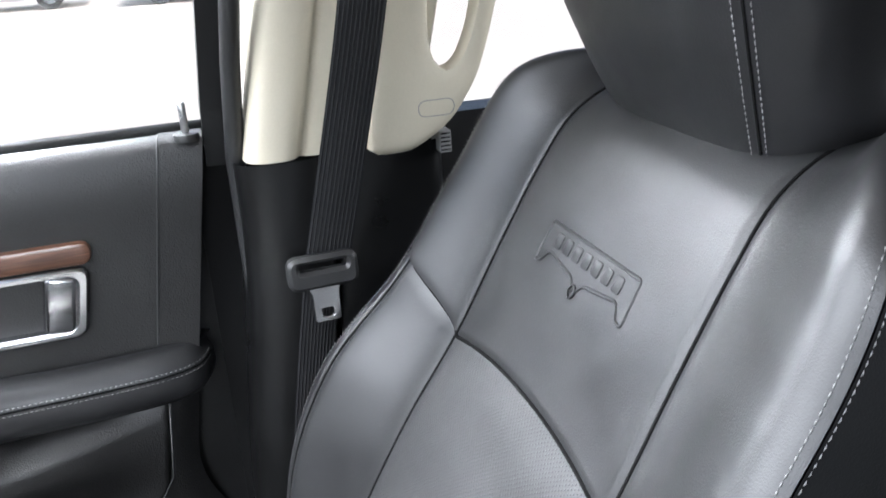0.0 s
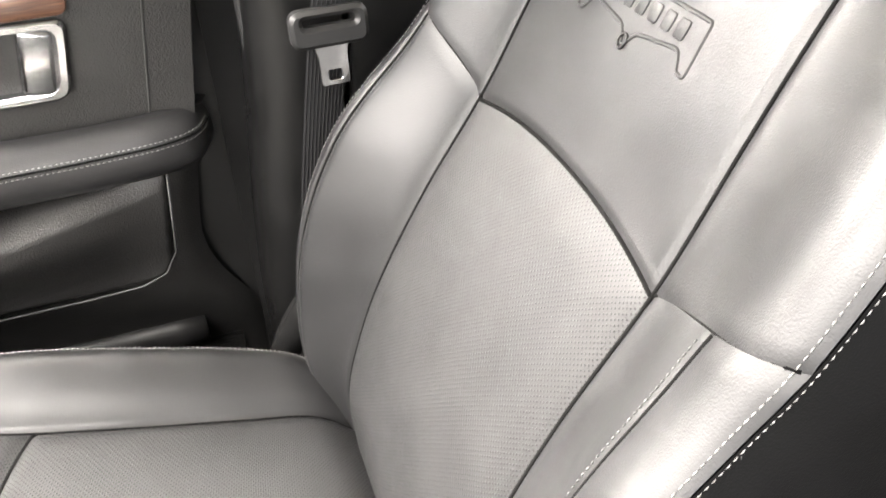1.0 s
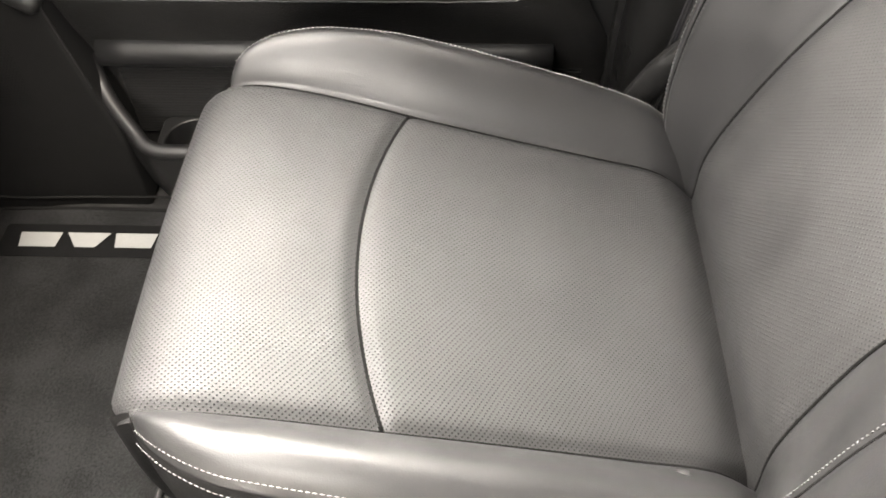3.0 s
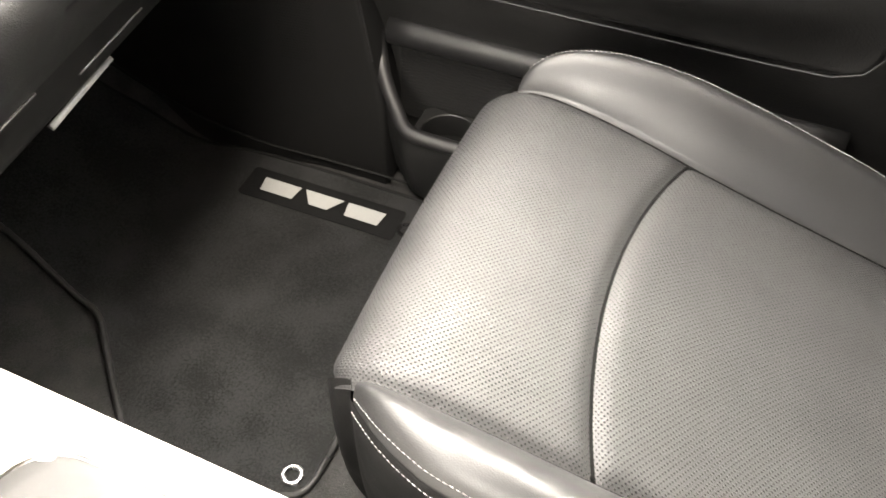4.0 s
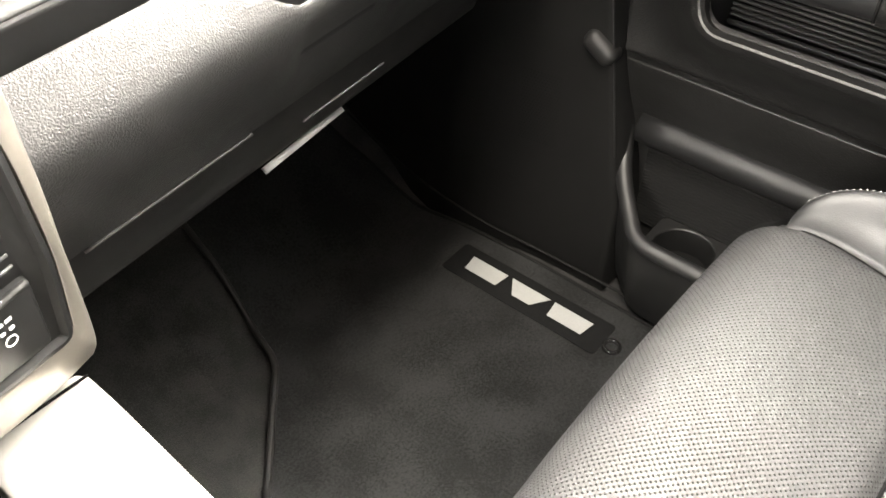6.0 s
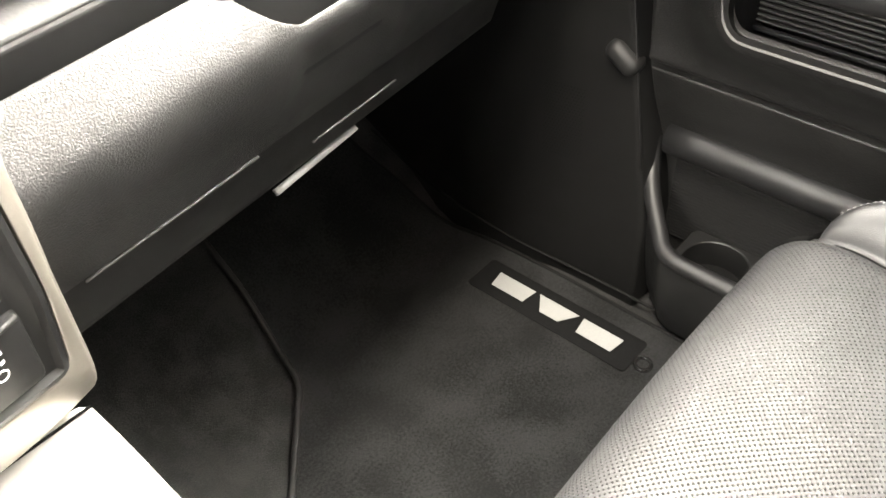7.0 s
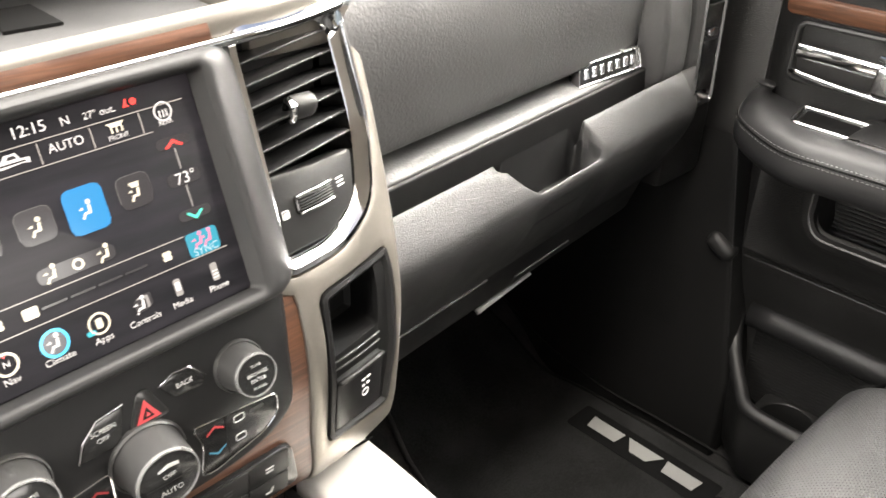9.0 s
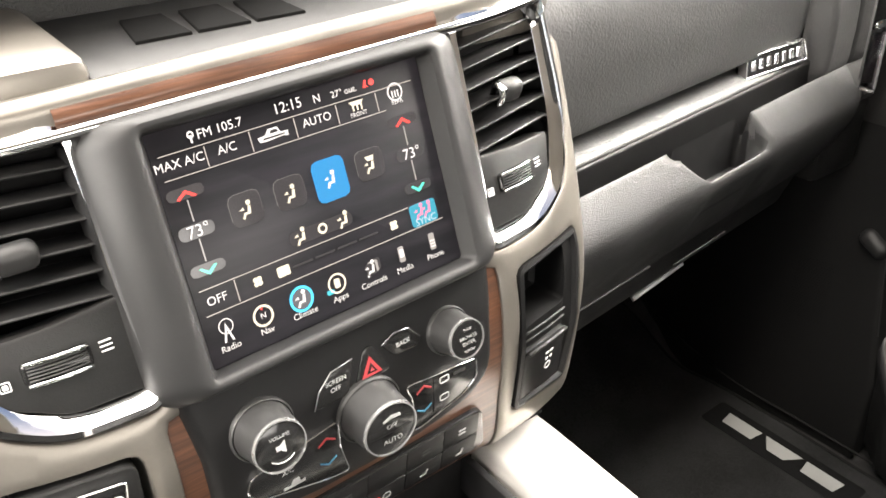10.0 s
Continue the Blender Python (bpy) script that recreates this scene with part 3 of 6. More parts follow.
def seat():
    st = thing("passenger_chair", "black leather front passenger seat with perforated inserts and pale stitching", "car seat")
    s_mid = cush_s(-0.458)

    def arch(u):
        return s_mid - 0.2 - 4.3 * (1 - u * u)

    def front(u, t):
        s = t * arch(u)
        p, n = cush_at(s)
        d = min((1 - abs(u)) * half_insert(s), (arch(u) - s) * 0.0075)
        return Vector((XC + u * half_insert(s) * slim(u, s), p.y, p.z)) + n * (puff(d, 0.015, 0.008) + 0.004 * max(0, 1 - u * u))

    def rear(u, t):
        s = arch(u) + t * (96 - arch(u))
        p, n = cush_at(s)
        d = min((1 - abs(u)) * half_insert(s), (s - arch(u)) * 0.0075)
        return Vector((XC + u * half_insert(s) * slim(u, s), p.y, p.z)) + n * (puff(d, 0.015, 0.008) + 0.004 * max(0, 1 - u * u))
    v, f, uv = grid(front, [-1.03] + steps(-1, 1, 56) + [1.03], steps(0, 1, 60) + [1.02])
    link_mesh("cushion_front_insert", v, f, PERF, st, "perforated black leather", uv)
    v, f, uv = grid(rear, [-1.03] + steps(-1, 1, 56) + [1.03], [-0.02] + steps(0, 1, 64))
    link_mesh("cushion_rear_insert", v, f, PERF, st, "perforated black leather", uv)

    def bolster_pt(side, q, s, lift=0.0):
        p, n = cush_at(s)
        inner = half_insert(s) * slim(side, s)
        a = inner + ((bolster_out if side > 0 else bolster_in)(s) - inner) * q
        dz = bolster_rise(s) * math.sin(2.2 * max(q, 0)) - 0.014 * max(q, 0) ** 4
        return Vector((XC + side * a, p.y, p.z + dz)) + n * lift

    for side in (1, -1):
        v, f, uv = grid(lambda q, s: bolster_pt(side, q, s, puff(min(q * 0.075, (1 - q) * 0.075 + 0.004, (s - 32.5) * 0.006), 0.018, 0.008)), [-0.06] + steps(0, 1, 20), steps(32.5, 96, 80))
        if side < 0:
            f = [q[::-1] for q in f]
        link_mesh("cushion_bolster", v, f, LEATHER, st, "plain black leather side bolster", uv)

        def skirt(q, s):
            p = bolster_pt(side, 1.0 if s > 32.5 else 0.0, s)
            return Vector((p.x + side * (0.010 * math.sin(q * 2.6) - 0.03 * q * q), p.y - 0.01 * q, p.z * (1 - q) + 0.10 * q - 0.002))
        v, f, uv = grid(skirt, steps(0, 1, 12), steps(2, 96, 80))
        # skirt takes the darkened colour in place of real shade
        link_mesh("side_skirt", v, f, SHADEDSIDE, st, "black seat side facing, shade put in as darker colour", uv)
        for k, q in enumerate((0.93, 1.0) if side < 0 else (0.76, 0.84)):
            sunk = Vector((-0.004 * k, 0, -0.0012 - 0.004 * k)) if side < 0 else Vector((0, 0, 0.0006))
            path = [bolster_pt(side, q, s) + sunk for s in steps(34, 94, 90)]
            stitches("stitching", path, STITCH, st, normal=(side * 0.5, 0, 0.85))
    def sewn(path):
        tube("seam", path, 0.0019, SEAM, st, "dark sewn seam", n=6)
    sewn([front(u, 1.0) + Vector((0, 0, 0.0003)) for u in steps(-1, 1, 40)])
    for side in (1, -1):
        sewn([rear(side, t) + Vector((0, 0, 0.0003)) for t in steps(0, 1, 40)])
        sewn([front(side, t) + Vector((0, 0, 0.0003)) for t in steps(0.62, 1, 24)])
    part("seat_base", span(XC - 0.20, XC + 0.20, -0.80, -0.30, 0.02, 0.22, 0.03), PLASTIC, st, "dark plastic seat base and runners")

    # backrest, in its own plane: u across, w up, off towards the sitter
    P0, UP = Vector((0.469, -0.893, 0.62)), Vector((0, -0.3692, 0.9294))
    N = Vector((0, 0.9294, 0.3692))
    centre = lerp_table([(-0.45, -0.030), (-0.39, -0.004), (-0.34, 0.018), (-0.28, 0.029), (-0.2, 0.033), (-0.1, 0.021), (0, 0.000), (0.1, -0.012), (0.18, -0.024), (0.22, -0.036), (0.255, -0.066), (0.28, -0.115), (0.29, -0.17)])
    bo = lerp_table([(-0.45, 0.030), (-0.33, 0.042), (-0.22, 0.054), (-0.1, 0.060), (0.0, 0.046), (0.05, 0.040), (0.1, 0.036), (0.15, 0.034), (0.2, 0.038), (0.25, 0.052), (0.3, 0.065)])
    hw = lerp_table([(-0.45, 0.168), (-0.3, 0.152), (-0.2, 0.142), (0, 0.139), (0.1, 0.136), (0.21, 0.131), (0.3, 0.120)])
    ow = lerp_table([(-0.45, 0.180), (-0.38, 0.214), (-0.30, 0.241), (-0.18, 0.258), (-0.05, 0.256), (0.04, 0.240), (0.1, 0.239), (0.18, 0.230), (0.235, 0.212), (0.262, 0.188), (0.29, 0.14)])

    ow_in = lerp_table([(-0.45, 0.195), (-0.38, 0.243), (-0.30, 0.272), (-0.18, 0.275), (-0.1, 0.268), (-0.05, 0.264), (0.0, 0.263), (0.04, 0.265), (0.1, 0.263), (0.18, 0.256), (0.235, 0.241), (0.262, 0.214), (0.29, 0.16)])

    def half(side, w):
        return ow(w) if side > 0 else ow_in(w)

    def back(u, w, off=0.0):
        a, o = abs(u), half(u, w)
        q = smooth01((a - hw(w)) / max(0.01, (o - hw(w)) * 0.95)) if a > hw(w) else 0.0
        droop = 0.35 * max(0.0, a - (o - 0.03)) ** 2 / 0.03
        return P0 + Vector((u, 0, 0)) + UP * w + N * (centre(w) + bo(w) * q - droop + off)

    def joint(q):
        return -0.004 + 0.048 * q

    def top_arch(u):
        return -0.006 + 0.016 * (1 - min(1.0, abs(u)) ** 2.2)

    def low_insert(u, t):
        w = -0.45 + t * (top_arch(u) + 0.45)
        d = min((1 - abs(u)) * hw(w), top_arch(u) - w)
        return back(u * hw(w), w, puff(d, 0.005, 0.0028) + 0.004 * smooth01(d / 0.03))

    def up_insert(u, t):
        w = top_arch(u) + t * (0.29 - top_arch(u))
        d = min((1 - abs(u)) * hw(w), w - top_arch(u))
        return back(u * hw(w), w, puff(d, 0.005, 0.0030))
    v, f, uv = grid(low_insert, [-1.03] + steps(-1, 1, 52) + [1.03], steps(0, 1, 70) + [1.012])
    link_mesh("backrest_lower_insert", v, f, PERFBACK, st, "perforated black leather", uv)
    v, f, uv = grid(up_insert, [-1.03] + steps(-1, 1, 52) + [1.03], [-0.02] + steps(0, 1, 60))
    link_mesh("backrest_upper_insert", v, f, LEATHER, st, "plain black leather", uv)
    sewn([low_insert(u, 1.0) + N * 0.0003 for u in steps(-1, 1, 40)])
    for side in (1, -1):
        sewn([low_insert(side, t) + N * 0.0003 for t in steps(0.05, 1, 50)])
        sewn([up_insert(side, t) + N * 0.0003 for t in steps(0, 0.97, 40)])
        sewn([back(side * (hw(joint(q)) + (half(side, joint(q)) - hw(joint(q))) * q), joint(q), -0.0031) for q in steps(0, 0.97, 26)])
    for side in (1, -1):
        def bol(q, w, lo, hi, wa, wb):
            uu = hw(w) + (half(side, w) - hw(w)) * (lo + (hi - lo) * q)
            span_ = (half(side, w) - hw(w)) * (hi - lo)
            d = min(q * span_, (1 - q) * span_ + (0.003 if hi == 1 else 0), 0.0014 + (w - wa if wa > -0.4 else 1), 0.0014 + (wb - w if wb < 0.2 else 1))
            return back(side * uu, w, puff(d, 0.005, 0.0028))

        def lower(lo, hi):
            return lambda q, t: bol(q, -0.45 + t * (joint(lo + (hi - lo) * q) + 0.45), lo, hi, -0.5, joint(lo + (hi - lo) * q))
        cut = 0.80 if side > 0 else 0.57
        sewn([back(side * (hw(w) + (half(side, w) - hw(w)) * cut), w, -0.0030) for w in steps(-0.43, joint(cut) - 0.002, 50)])
        for lo, hi in ((0.0, cut), (cut, 1.0)):
            v, f, uv = grid(lower(lo, hi), steps(0, 1, 18), steps(0, 1, 60))
            link_mesh("backrest_bolster", v, f, LEATHER, st, "plain black leather bolster panel", uv)
        v, f, uv = grid(lambda q, t: bol(q, joint(q) + t * (0.29 - joint(q)), 0, 1, joint(q), 0.5), steps(0, 1, 26), steps(0, 1, 44))
        link_mesh("shoulder_panel", v, f, LEATHER, st, "plain black leather shoulder panel", uv)

        def flank(q, w):
            p = back(side * half(side, w), w, -0.002)
            return p + Vector((side * 0.010 * math.sin(min(1, q * 3) * 1.57), 0, 0)) - N * (0.14 * q)
        v, f, uv = grid(flank, steps(0, 1, 14), steps(-0.45, 0.27, 50))
        # flank shade is painted by this darker material
        link_mesh("backrest_flank", v, f, SHADEDSIDE, st, "black seat side facing, shade put in as darker colour", uv)
        ws = steps(-0.43, 0.23, 130)
        stitches("stitching", [back(side * (half(side, w) - 0.004), w, 0.001) for w in ws], STITCH, st, normal=N)
        stitches("stitching", [flank(0.010, w) + Vector((side * 0.0004, 0, 0)) for w in ws], STITCH, st, normal=(side, 0, 0))
        ws = steps(-0.42, joint(cut) - 0.006, 90)
        stitches("stitching", [back(side * (hw(w) + (half(side, w) - hw(w)) * cut - 0.006), w, 0.0005) for w in ws], DARKSTITCH, st, length=0.003, wide=0.0004, lift=0.0001, normal=N)
    v, f, uv = grid(lambda u, w: back(0, w) + Vector((u * (half(u, w) + 0.008), 0, 0)) - N * 0.15, steps(-1, 1, 20), steps(-0.45, 0.285, 30))
    link_mesh("back_shell", v, f, PLASTIC, st, "dark moulded seat back shell", uv)

    # embossed badge: a raised border with a row of plain blocks
    def on_back(u, w, d):
        return back(u, w, d)
    out = rounded([(0.068, 0.137), (-0.068, 0.137), (-0.070, 0.100), (-0.060, 0.100), (-0.052, 0.112), (-0.010, 0.106), (0.0, 0.094), (0.010, 0.106), (0.052, 0.112), (0.060, 0.100), (0.070, 0.100)], 0.004)
    plate = rim("embossed_border", on_back, out, inset(out, 0.0028), 0.0011, 0.003, LEATHER, st, "raised border pressed into the leather", bevel=0.0008)
    for k in range(7):
        cx = 0.046 - k * 0.0153
        pad("embossed_block", on_back, rrect(cx, 0.124, 0.0105, 0.0125, 0.002, 3), 0.0009, 0.003, 0.0006, LEATHER, plate)
    tube("embossed_loop", [on_back(0.004 * math.cos(a), 0.099 + 0.005 * math.sin(a), 0.0012) for a in steps(0, 6.28, 14)], 0.0009, LEATHER, plate, n=5, up=N)

    # headrest
    HX, HY = XC - 0.012, -1.106

    def sp(x, e):
        return math.copysign(abs(x) ** e, x)

    def head(th, k):
        z = 0.780 + 0.290 * k
        r = (1 - abs(2 * k - 1) ** 5) ** 0.28
        fat = 1.0 + 0.06 * math.sin(k * 3.14)
        x = HX + 0.006 + 0.139 * (0.86 + 0.54 * min(k, 0.6)) * fat * r * sp(math.cos(th), 0.5)
        y = HY + 0.075 * fat * r * sp(math.sin(th), 0.62) + 0.11 * (k - 0.3) + 0.025
        return Vector((x, y, z + 0.018 * (1 - k) * math.sin(th) * -0.6))
    v, f, uv = grid(lambda k, th: head(th, k), steps(0.004, 0.996, 44), steps(0, 2 * math.pi, 72))
    hr = link_mesh("headrest", v, f, LEATHER, st, "padded black leather headrest", uv)
    for th in (2.01, 2.14):
        stitches("stitching", [head(th, k) + Vector((0, 0.0012, 0)) for k in steps(0.05, 0.95, 70)], STITCH, hr, normal=(-0.2, 0.95, 0))
    tube("seam", [head(2.075, k) for k in steps(0.03, 0.97, 40)], 0.0012, DEEP, hr, up=(1, 0, 0))
    for dx in (-0.06, 0.06):
        tube("headrest_post", [(HX + dx, HY - 0.01, 0.70), (HX + dx, HY - 0.01, 0.84)], 0.006, CHROME, st, up=(1, 0, 0))
    return st


seat()


def seat_buckle():
    b = thing("belt_buckle", "black plastic seat belt buckle with red release button beside the seat", "buckle")
    m = pose(0.285, -0.665, 0.292, -10, 0, 4)
    part("body", box((0.026, 0.055, 0.028), m, 0.006), PLASTIC, b)
    part("release_button", box((0.018, 0.018, 0.010), m @ pose(0, 0.012, 0.012), 0.003), REDPRINT, b, "red release button")
    part("stalk", box((0.014, 0.05, 0.14), m @ pose(0, -0.02, -0.08, 0), 0.004), PLASTIC, b)
    return b


seat_buckle()


# ---- passenger door ----
def DX(x0):
    """A surface facing the cabin at depth x0: (y, z, height)."""
    return lambda y, z, d: Vector((x0 - d, y, z))


def door():
    dr = thing("door_1", "closed black front door with padded armrest, wood trim and chrome handle", "car door", kind="structure")
    y0, y1 = -0.705, 0.0
    prof = curve([(0.872, 0, 0.772), (0.858, 0, 0.778), (0.842, 0, 0.770), (0.834, 0, 0.752), (0.832, 0, 0.72), (0.838, 0, 0.66), (0.842, 0, 0.60), (0.845, 0, 0.55), (0.848, 0, 0.48), (0.850, 0, 0.36), (0.858, 0, 0.30), (0.872, 0, 0.25), (0.885, 0, 0.18), (0.885, 0, 0.02)], 60)

    def lean(y, z):
        return 0.17 * max(-0.02, 0.76 - z) * smooth01((-0.40 - y) / 0.2) * smooth01((z - 0.2) / 0.2)

    def DL(x0):
        return lambda y, z, d: Vector((x0 - d, y + 0.20 * (0.655 - z) * smooth01((-0.44 - y) / 0.1), z))

    def skin(k, y):
        p = prof[k]
        tuck = 0.02 * smooth01((-0.68 - y) / 0.03) + 0.025 * smooth01((y + 0.03) / 0.03)
        return p.x + tuck, y + lean(y, p.z), p.z
    v, f, uv = grid(skin, list(range(60)), steps(y0, y1, 60))
    link_mesh("door_skin", v, f, DOORVINYL, dr, "black grained vinyl door lining", uv)
    part("door_core", span(0.888, 0.93, -0.72, 0.05, -0.02, 0.765, 0.004), PLASTIC, dr)
    # sill seal and rear trim column
    tube("window_seal", [(0.874, y, 0.778) for y in (-0.715, -0.4, 0.0, 0.3)], 0.008, RUBBER, dr, "black rubber window seal", up=(0, 0, 1))
    v, f, uv = grid(lambda k, y: (prof[k].x - 0.0012, y + lean(y, prof[k].z), prof[k].z + (0.002 if k < 10 else 0)), list(range(2, 34)), steps(-0.703, -0.6595, 8))
    col = link_mesh("rear_trim_panel", v, f, DOORVINYL, dr, "separate rear end panel of the door lining", uv)
    tube("panel_edge", [(prof[k].x - 0.0014, -0.6585 + lean(-0.6585, prof[k].z), prof[k].z) for k in range(4, 34)], 0.0012, SOFTGREY, col, "grey joint line", up=(0, 1, 0))
    pin = part("lock_pin", box((0.008, 0.008, 0.034), pose(0.846, -0.690, 0.795, 0, 0, 0), 0.0035, 3), STEEL, dr, "ribbed metal lock pin")
    pad("lock_pin_collar", lambda u, w, d: Vector((0.846 + u, -0.690 + w, 0.776 + d)), circle(0, 0, 0.013), 0.004, 0.008, 0.002, DOORVINYL, pin)

    # wood and handle group, one towards the hinge and one towards the latch
    def wood(name, ya, yb, z0, z1, r):
        o = rrect((ya + yb) / 2, (z0 + z1) / 2, yb - ya, z1 - z0, r)
        return pad(name, DX(0.833), o, 0.006, 0.02, 0.003, WOODY, dr, "glossy brown wood veneer strip")
    wood("wood_trim", -0.578, -0.19, 0.662, 0.686, 0.010)
    wood("wood_trim", -0.196, -0.02, 0.662, 0.683, 0.008)
    pull_o, pull_i = rrect(-0.478, 0.620, 0.19, 0.078, 0.014), rrect(-0.486, 0.620, 0.15, 0.058, 0.010)
    rim("pull_bezel", DL(0.836), pull_o, pull_i, 0.008, 0.045, DIMCHROME, dr, "chrome surround of the door pull", bevel=0.003)
    # near-black sheet paints the shade that the pull's real depth would give
    pad("pull_cup", DL(0.836), inset(pull_i, -0.002), -0.036, 0.003, 0.0005, DEEP, dr, "back of the door pull's hollow, shade put in as near-black")
    part("pull_bar", box((0.016, 0.034, 0.066), pose(0.836, -0.538, 0.620, 11, 0, 0), 0.007, 3), DIMCHROME, dr, "satin metal grab at the end of the pull")
    ho, hi = rrect(-0.120, 0.622, 0.168, 0.070, 0.012), rrect(-0.120, 0.622, 0.158, 0.060, 0.009)
    hb = rim("handle_bezel", DX(0.834), ho, hi, 0.006, 0.04, SOFTGREY, dr, "dark grey handle surround", bevel=0.002)
    pad("handle_cup", DX(0.834), inset(hi, -0.002), -0.030, 0.003, 0.0005, GLOSSBLACK, dr, "gloss black handle recess")
    lever = part("inner_handle", box((0.011, 0.118, 0.017), pose(0.824, -0.104, 0.624, 2.5, 0, 3), 0.004, 3), CHROME, dr, "chrome door release lever")
    part("handle_grip", box((0.013, 0.040, 0.034), pose(0.819, -0.158, 0.613, 2.5, 0, 3), 0.006, 3), STEEL, lever, "dark polished finger grip")
    part("handle_edge", box((0.006, 0.050, 0.007), pose(0.825, -0.160, 0.634, 8, 0, 3), 0.0025, 2), CHROME, lever, "chrome upper edge")
    pad("lock_switch", DX(0.834), rrect(-0.082, 0.642, 0.05, 0.022, 0.004), -0.008, 0.02, 0.002, PLASTIC, dr, "black lock switch plate")
    tube("handle_rail", curve([(0.826, -0.042, 0.6), (0.822, -0.10, 0.595), (0.822, -0.15, 0.593), (0.827, -0.19, 0.597)], 14), 0.004, CHROME, dr, "thin chrome lower rail", up=(1, 0, 0))

    # armrest
    inner = curve([(0.868, 0.012, 0), (0.815, 0.002, 0), (0.765, -0.024, 0), (0.738, -0.09, 0), (0.737, -0.15, 0), (0.745, -0.27, 0), (0.768, -0.37, 0), (0.792, -0.46, 0), (0.804, -0.56, 0), (0.812, -0.63, 0), (0.830, -0.665, 0), (0.868, -0.680, 0)], 60)

    def top_z(y):
        return 0.560 - 0.012 * smooth01((-y - 0.3) / 0.3) + 0.011 * smooth01((y + 0.10) / 0.10)
    sec = [(-0.001, 0.030), (0.014, 0.027), (0.024, 0.019), (0.0285, 0.010), (0.030, 0.0), (0.0305, -0.012), (0.028, -0.022), (0.022, -0.03), (0.0, -0.034)]

    def arm(k, j):
        p = inner[k]
        t = (inner[min(k + 1, 59)] - inner[max(k - 1, 0)]).normalized()
        nrm = Vector((t.y, -t.x, 0))
        if nrm.x > 0:
            nrm = -nrm
        zt = top_z(p.y) - 0.030
        if j == 0:
            return Vector((max(0.85, p.x + 0.004), p.y, zt + (0.020 if 6 < k < 54 else 0.026)))
        a, b = sec[j - 1]
        base = Vector((p.x, p.y, zt)) - nrm * 0.03
        q = base + nrm * a + Vector((0, 0, b))
        return q
    v, f, uv = grid(arm, list(range(60)), list(range(len(sec) + 1)))
    ar = link_mesh("armrest", v, f, LEATHER, dr, "padded black leather armrest", uv)
    for lo, hi in ((-0.270, 0.0), (-0.70, -0.450)):
        run = [k for k in range(4, 58) if lo < inner[k].y < hi]
        for j, dz in ((4, 0.0005), (5, 0.0030)):
            stitches("stitching", [arm(k, j) + Vector((-0.0008, 0, dz)) for k in run], STITCH, ar, length=0.0034, gap=0.0018, normal=(-0.95, 0, 0.3))
        tube("seam", [arm(k, 5) + Vector((-0.0004, 0, 0.0068)) for k in run], 0.0012, SEAM, ar, up=(0, 0, 1))

    def sleeve(y, j, out=0.0022):
        i = max(k for k in range(59) if inner[k].y >= y)
        f = (inner[i].y - y) / max(1e-6, inner[i].y - inner[i + 1].y)
        return arm(i, j).lerp(arm(i + 1, j), f) + Vector((-out, 0, out if j < 4 else -out if j > 7 else 0))
    v, f, uv = grid(lambda y, j: sleeve(y, j, -0.006 if y in (-0.2735, -0.4475) else 0.0022), [-0.2735, -0.2745] + steps(-0.276, -0.445, 30) + [-0.4465, -0.4475], list(range(len(sec) + 1)))
    link_mesh("pull_section", v, f, DOORVINYL, ar, "plain black pull section of the armrest", uv)
    for y in (-0.2725, -0.4485):
        tube("joint_groove", [sleeve(y, j, 0.0004) for j in range(len(sec) + 1)], 0.0013, DEEP, ar, up=(0, 1, 0))
    v, f = sweep([sleeve(y, 5, 0.0030) + Vector((0, 0, 0.001)) for y in steps(-0.306, -0.414, 16)], [(0.004 * math.cos(t), 0.0095 * math.sin(t)) for t in steps(0, 5.6, 12)], up=(0, 0, 1))
    bar = link_mesh("pull_trim", v, f, CHROME, ar, "chrome-framed trim on the pull section")
    v, f = sweep([sleeve(y, 5, 0.0052) + Vector((0, 0, 0.001)) for y in steps(-0.312, -0.408, 14)], [(0.0026 * math.cos(t), 0.0060 * math.sin(t)) for t in steps(0, 5.6, 12)], up=(0, 0, 1))
    link_mesh("trim_insert", v, f, GLOSSBLACK, bar, "gloss black insert")
    # switch panel let into the armrest
    so, si = rounded([(-0.262, 0.764), (-0.078, 0.768), (-0.066, 0.828), (-0.262, 0.820)], 0.010), None
    up_fn = lambda u, w, d: Vector((w, u, 0.5600 + d))
    rim("switch_bezel", up_fn, so, inset(so, 0.0030), 0.0045, 0.012, STEEL, dr, "satin silver edge of the switch panel", bevel=0.002)
    pad("switch_plate", up_fn, inset(so, 0.004), 0.0015, 0.01, 0.001, GLOSSBLACK, dr, "gloss black switch plate")
    # no real hollow: tray's inner shade drawn as a flat near-black plate
    pad("bin_hollow", up_fn, rounded([(-0.155, 0.774), (-0.086, 0.778), (-0.078, 0.818), (-0.155, 0.812)], 0.006), 0.0022, 0.004, 0.0004, SEAM, dr, "small tray, its hollow's shade drawn as a flat near-black plate")
    for cy in (-0.185, -0.225):
        pad("window_switch", up_fn, rrect(cy, 0.793, 0.022, 0.014, 0.004, 3), 0.006, 0.006, 0.002, SOFTGREY, dr, "grey rocker switch with bright mark")
        pad("switch_mark", up_fn, rrect(cy, 0.793, 0.006, 0.006, 0.002, 3), 0.0068, 0.002, 0.0004, WHITEPRINT, dr)

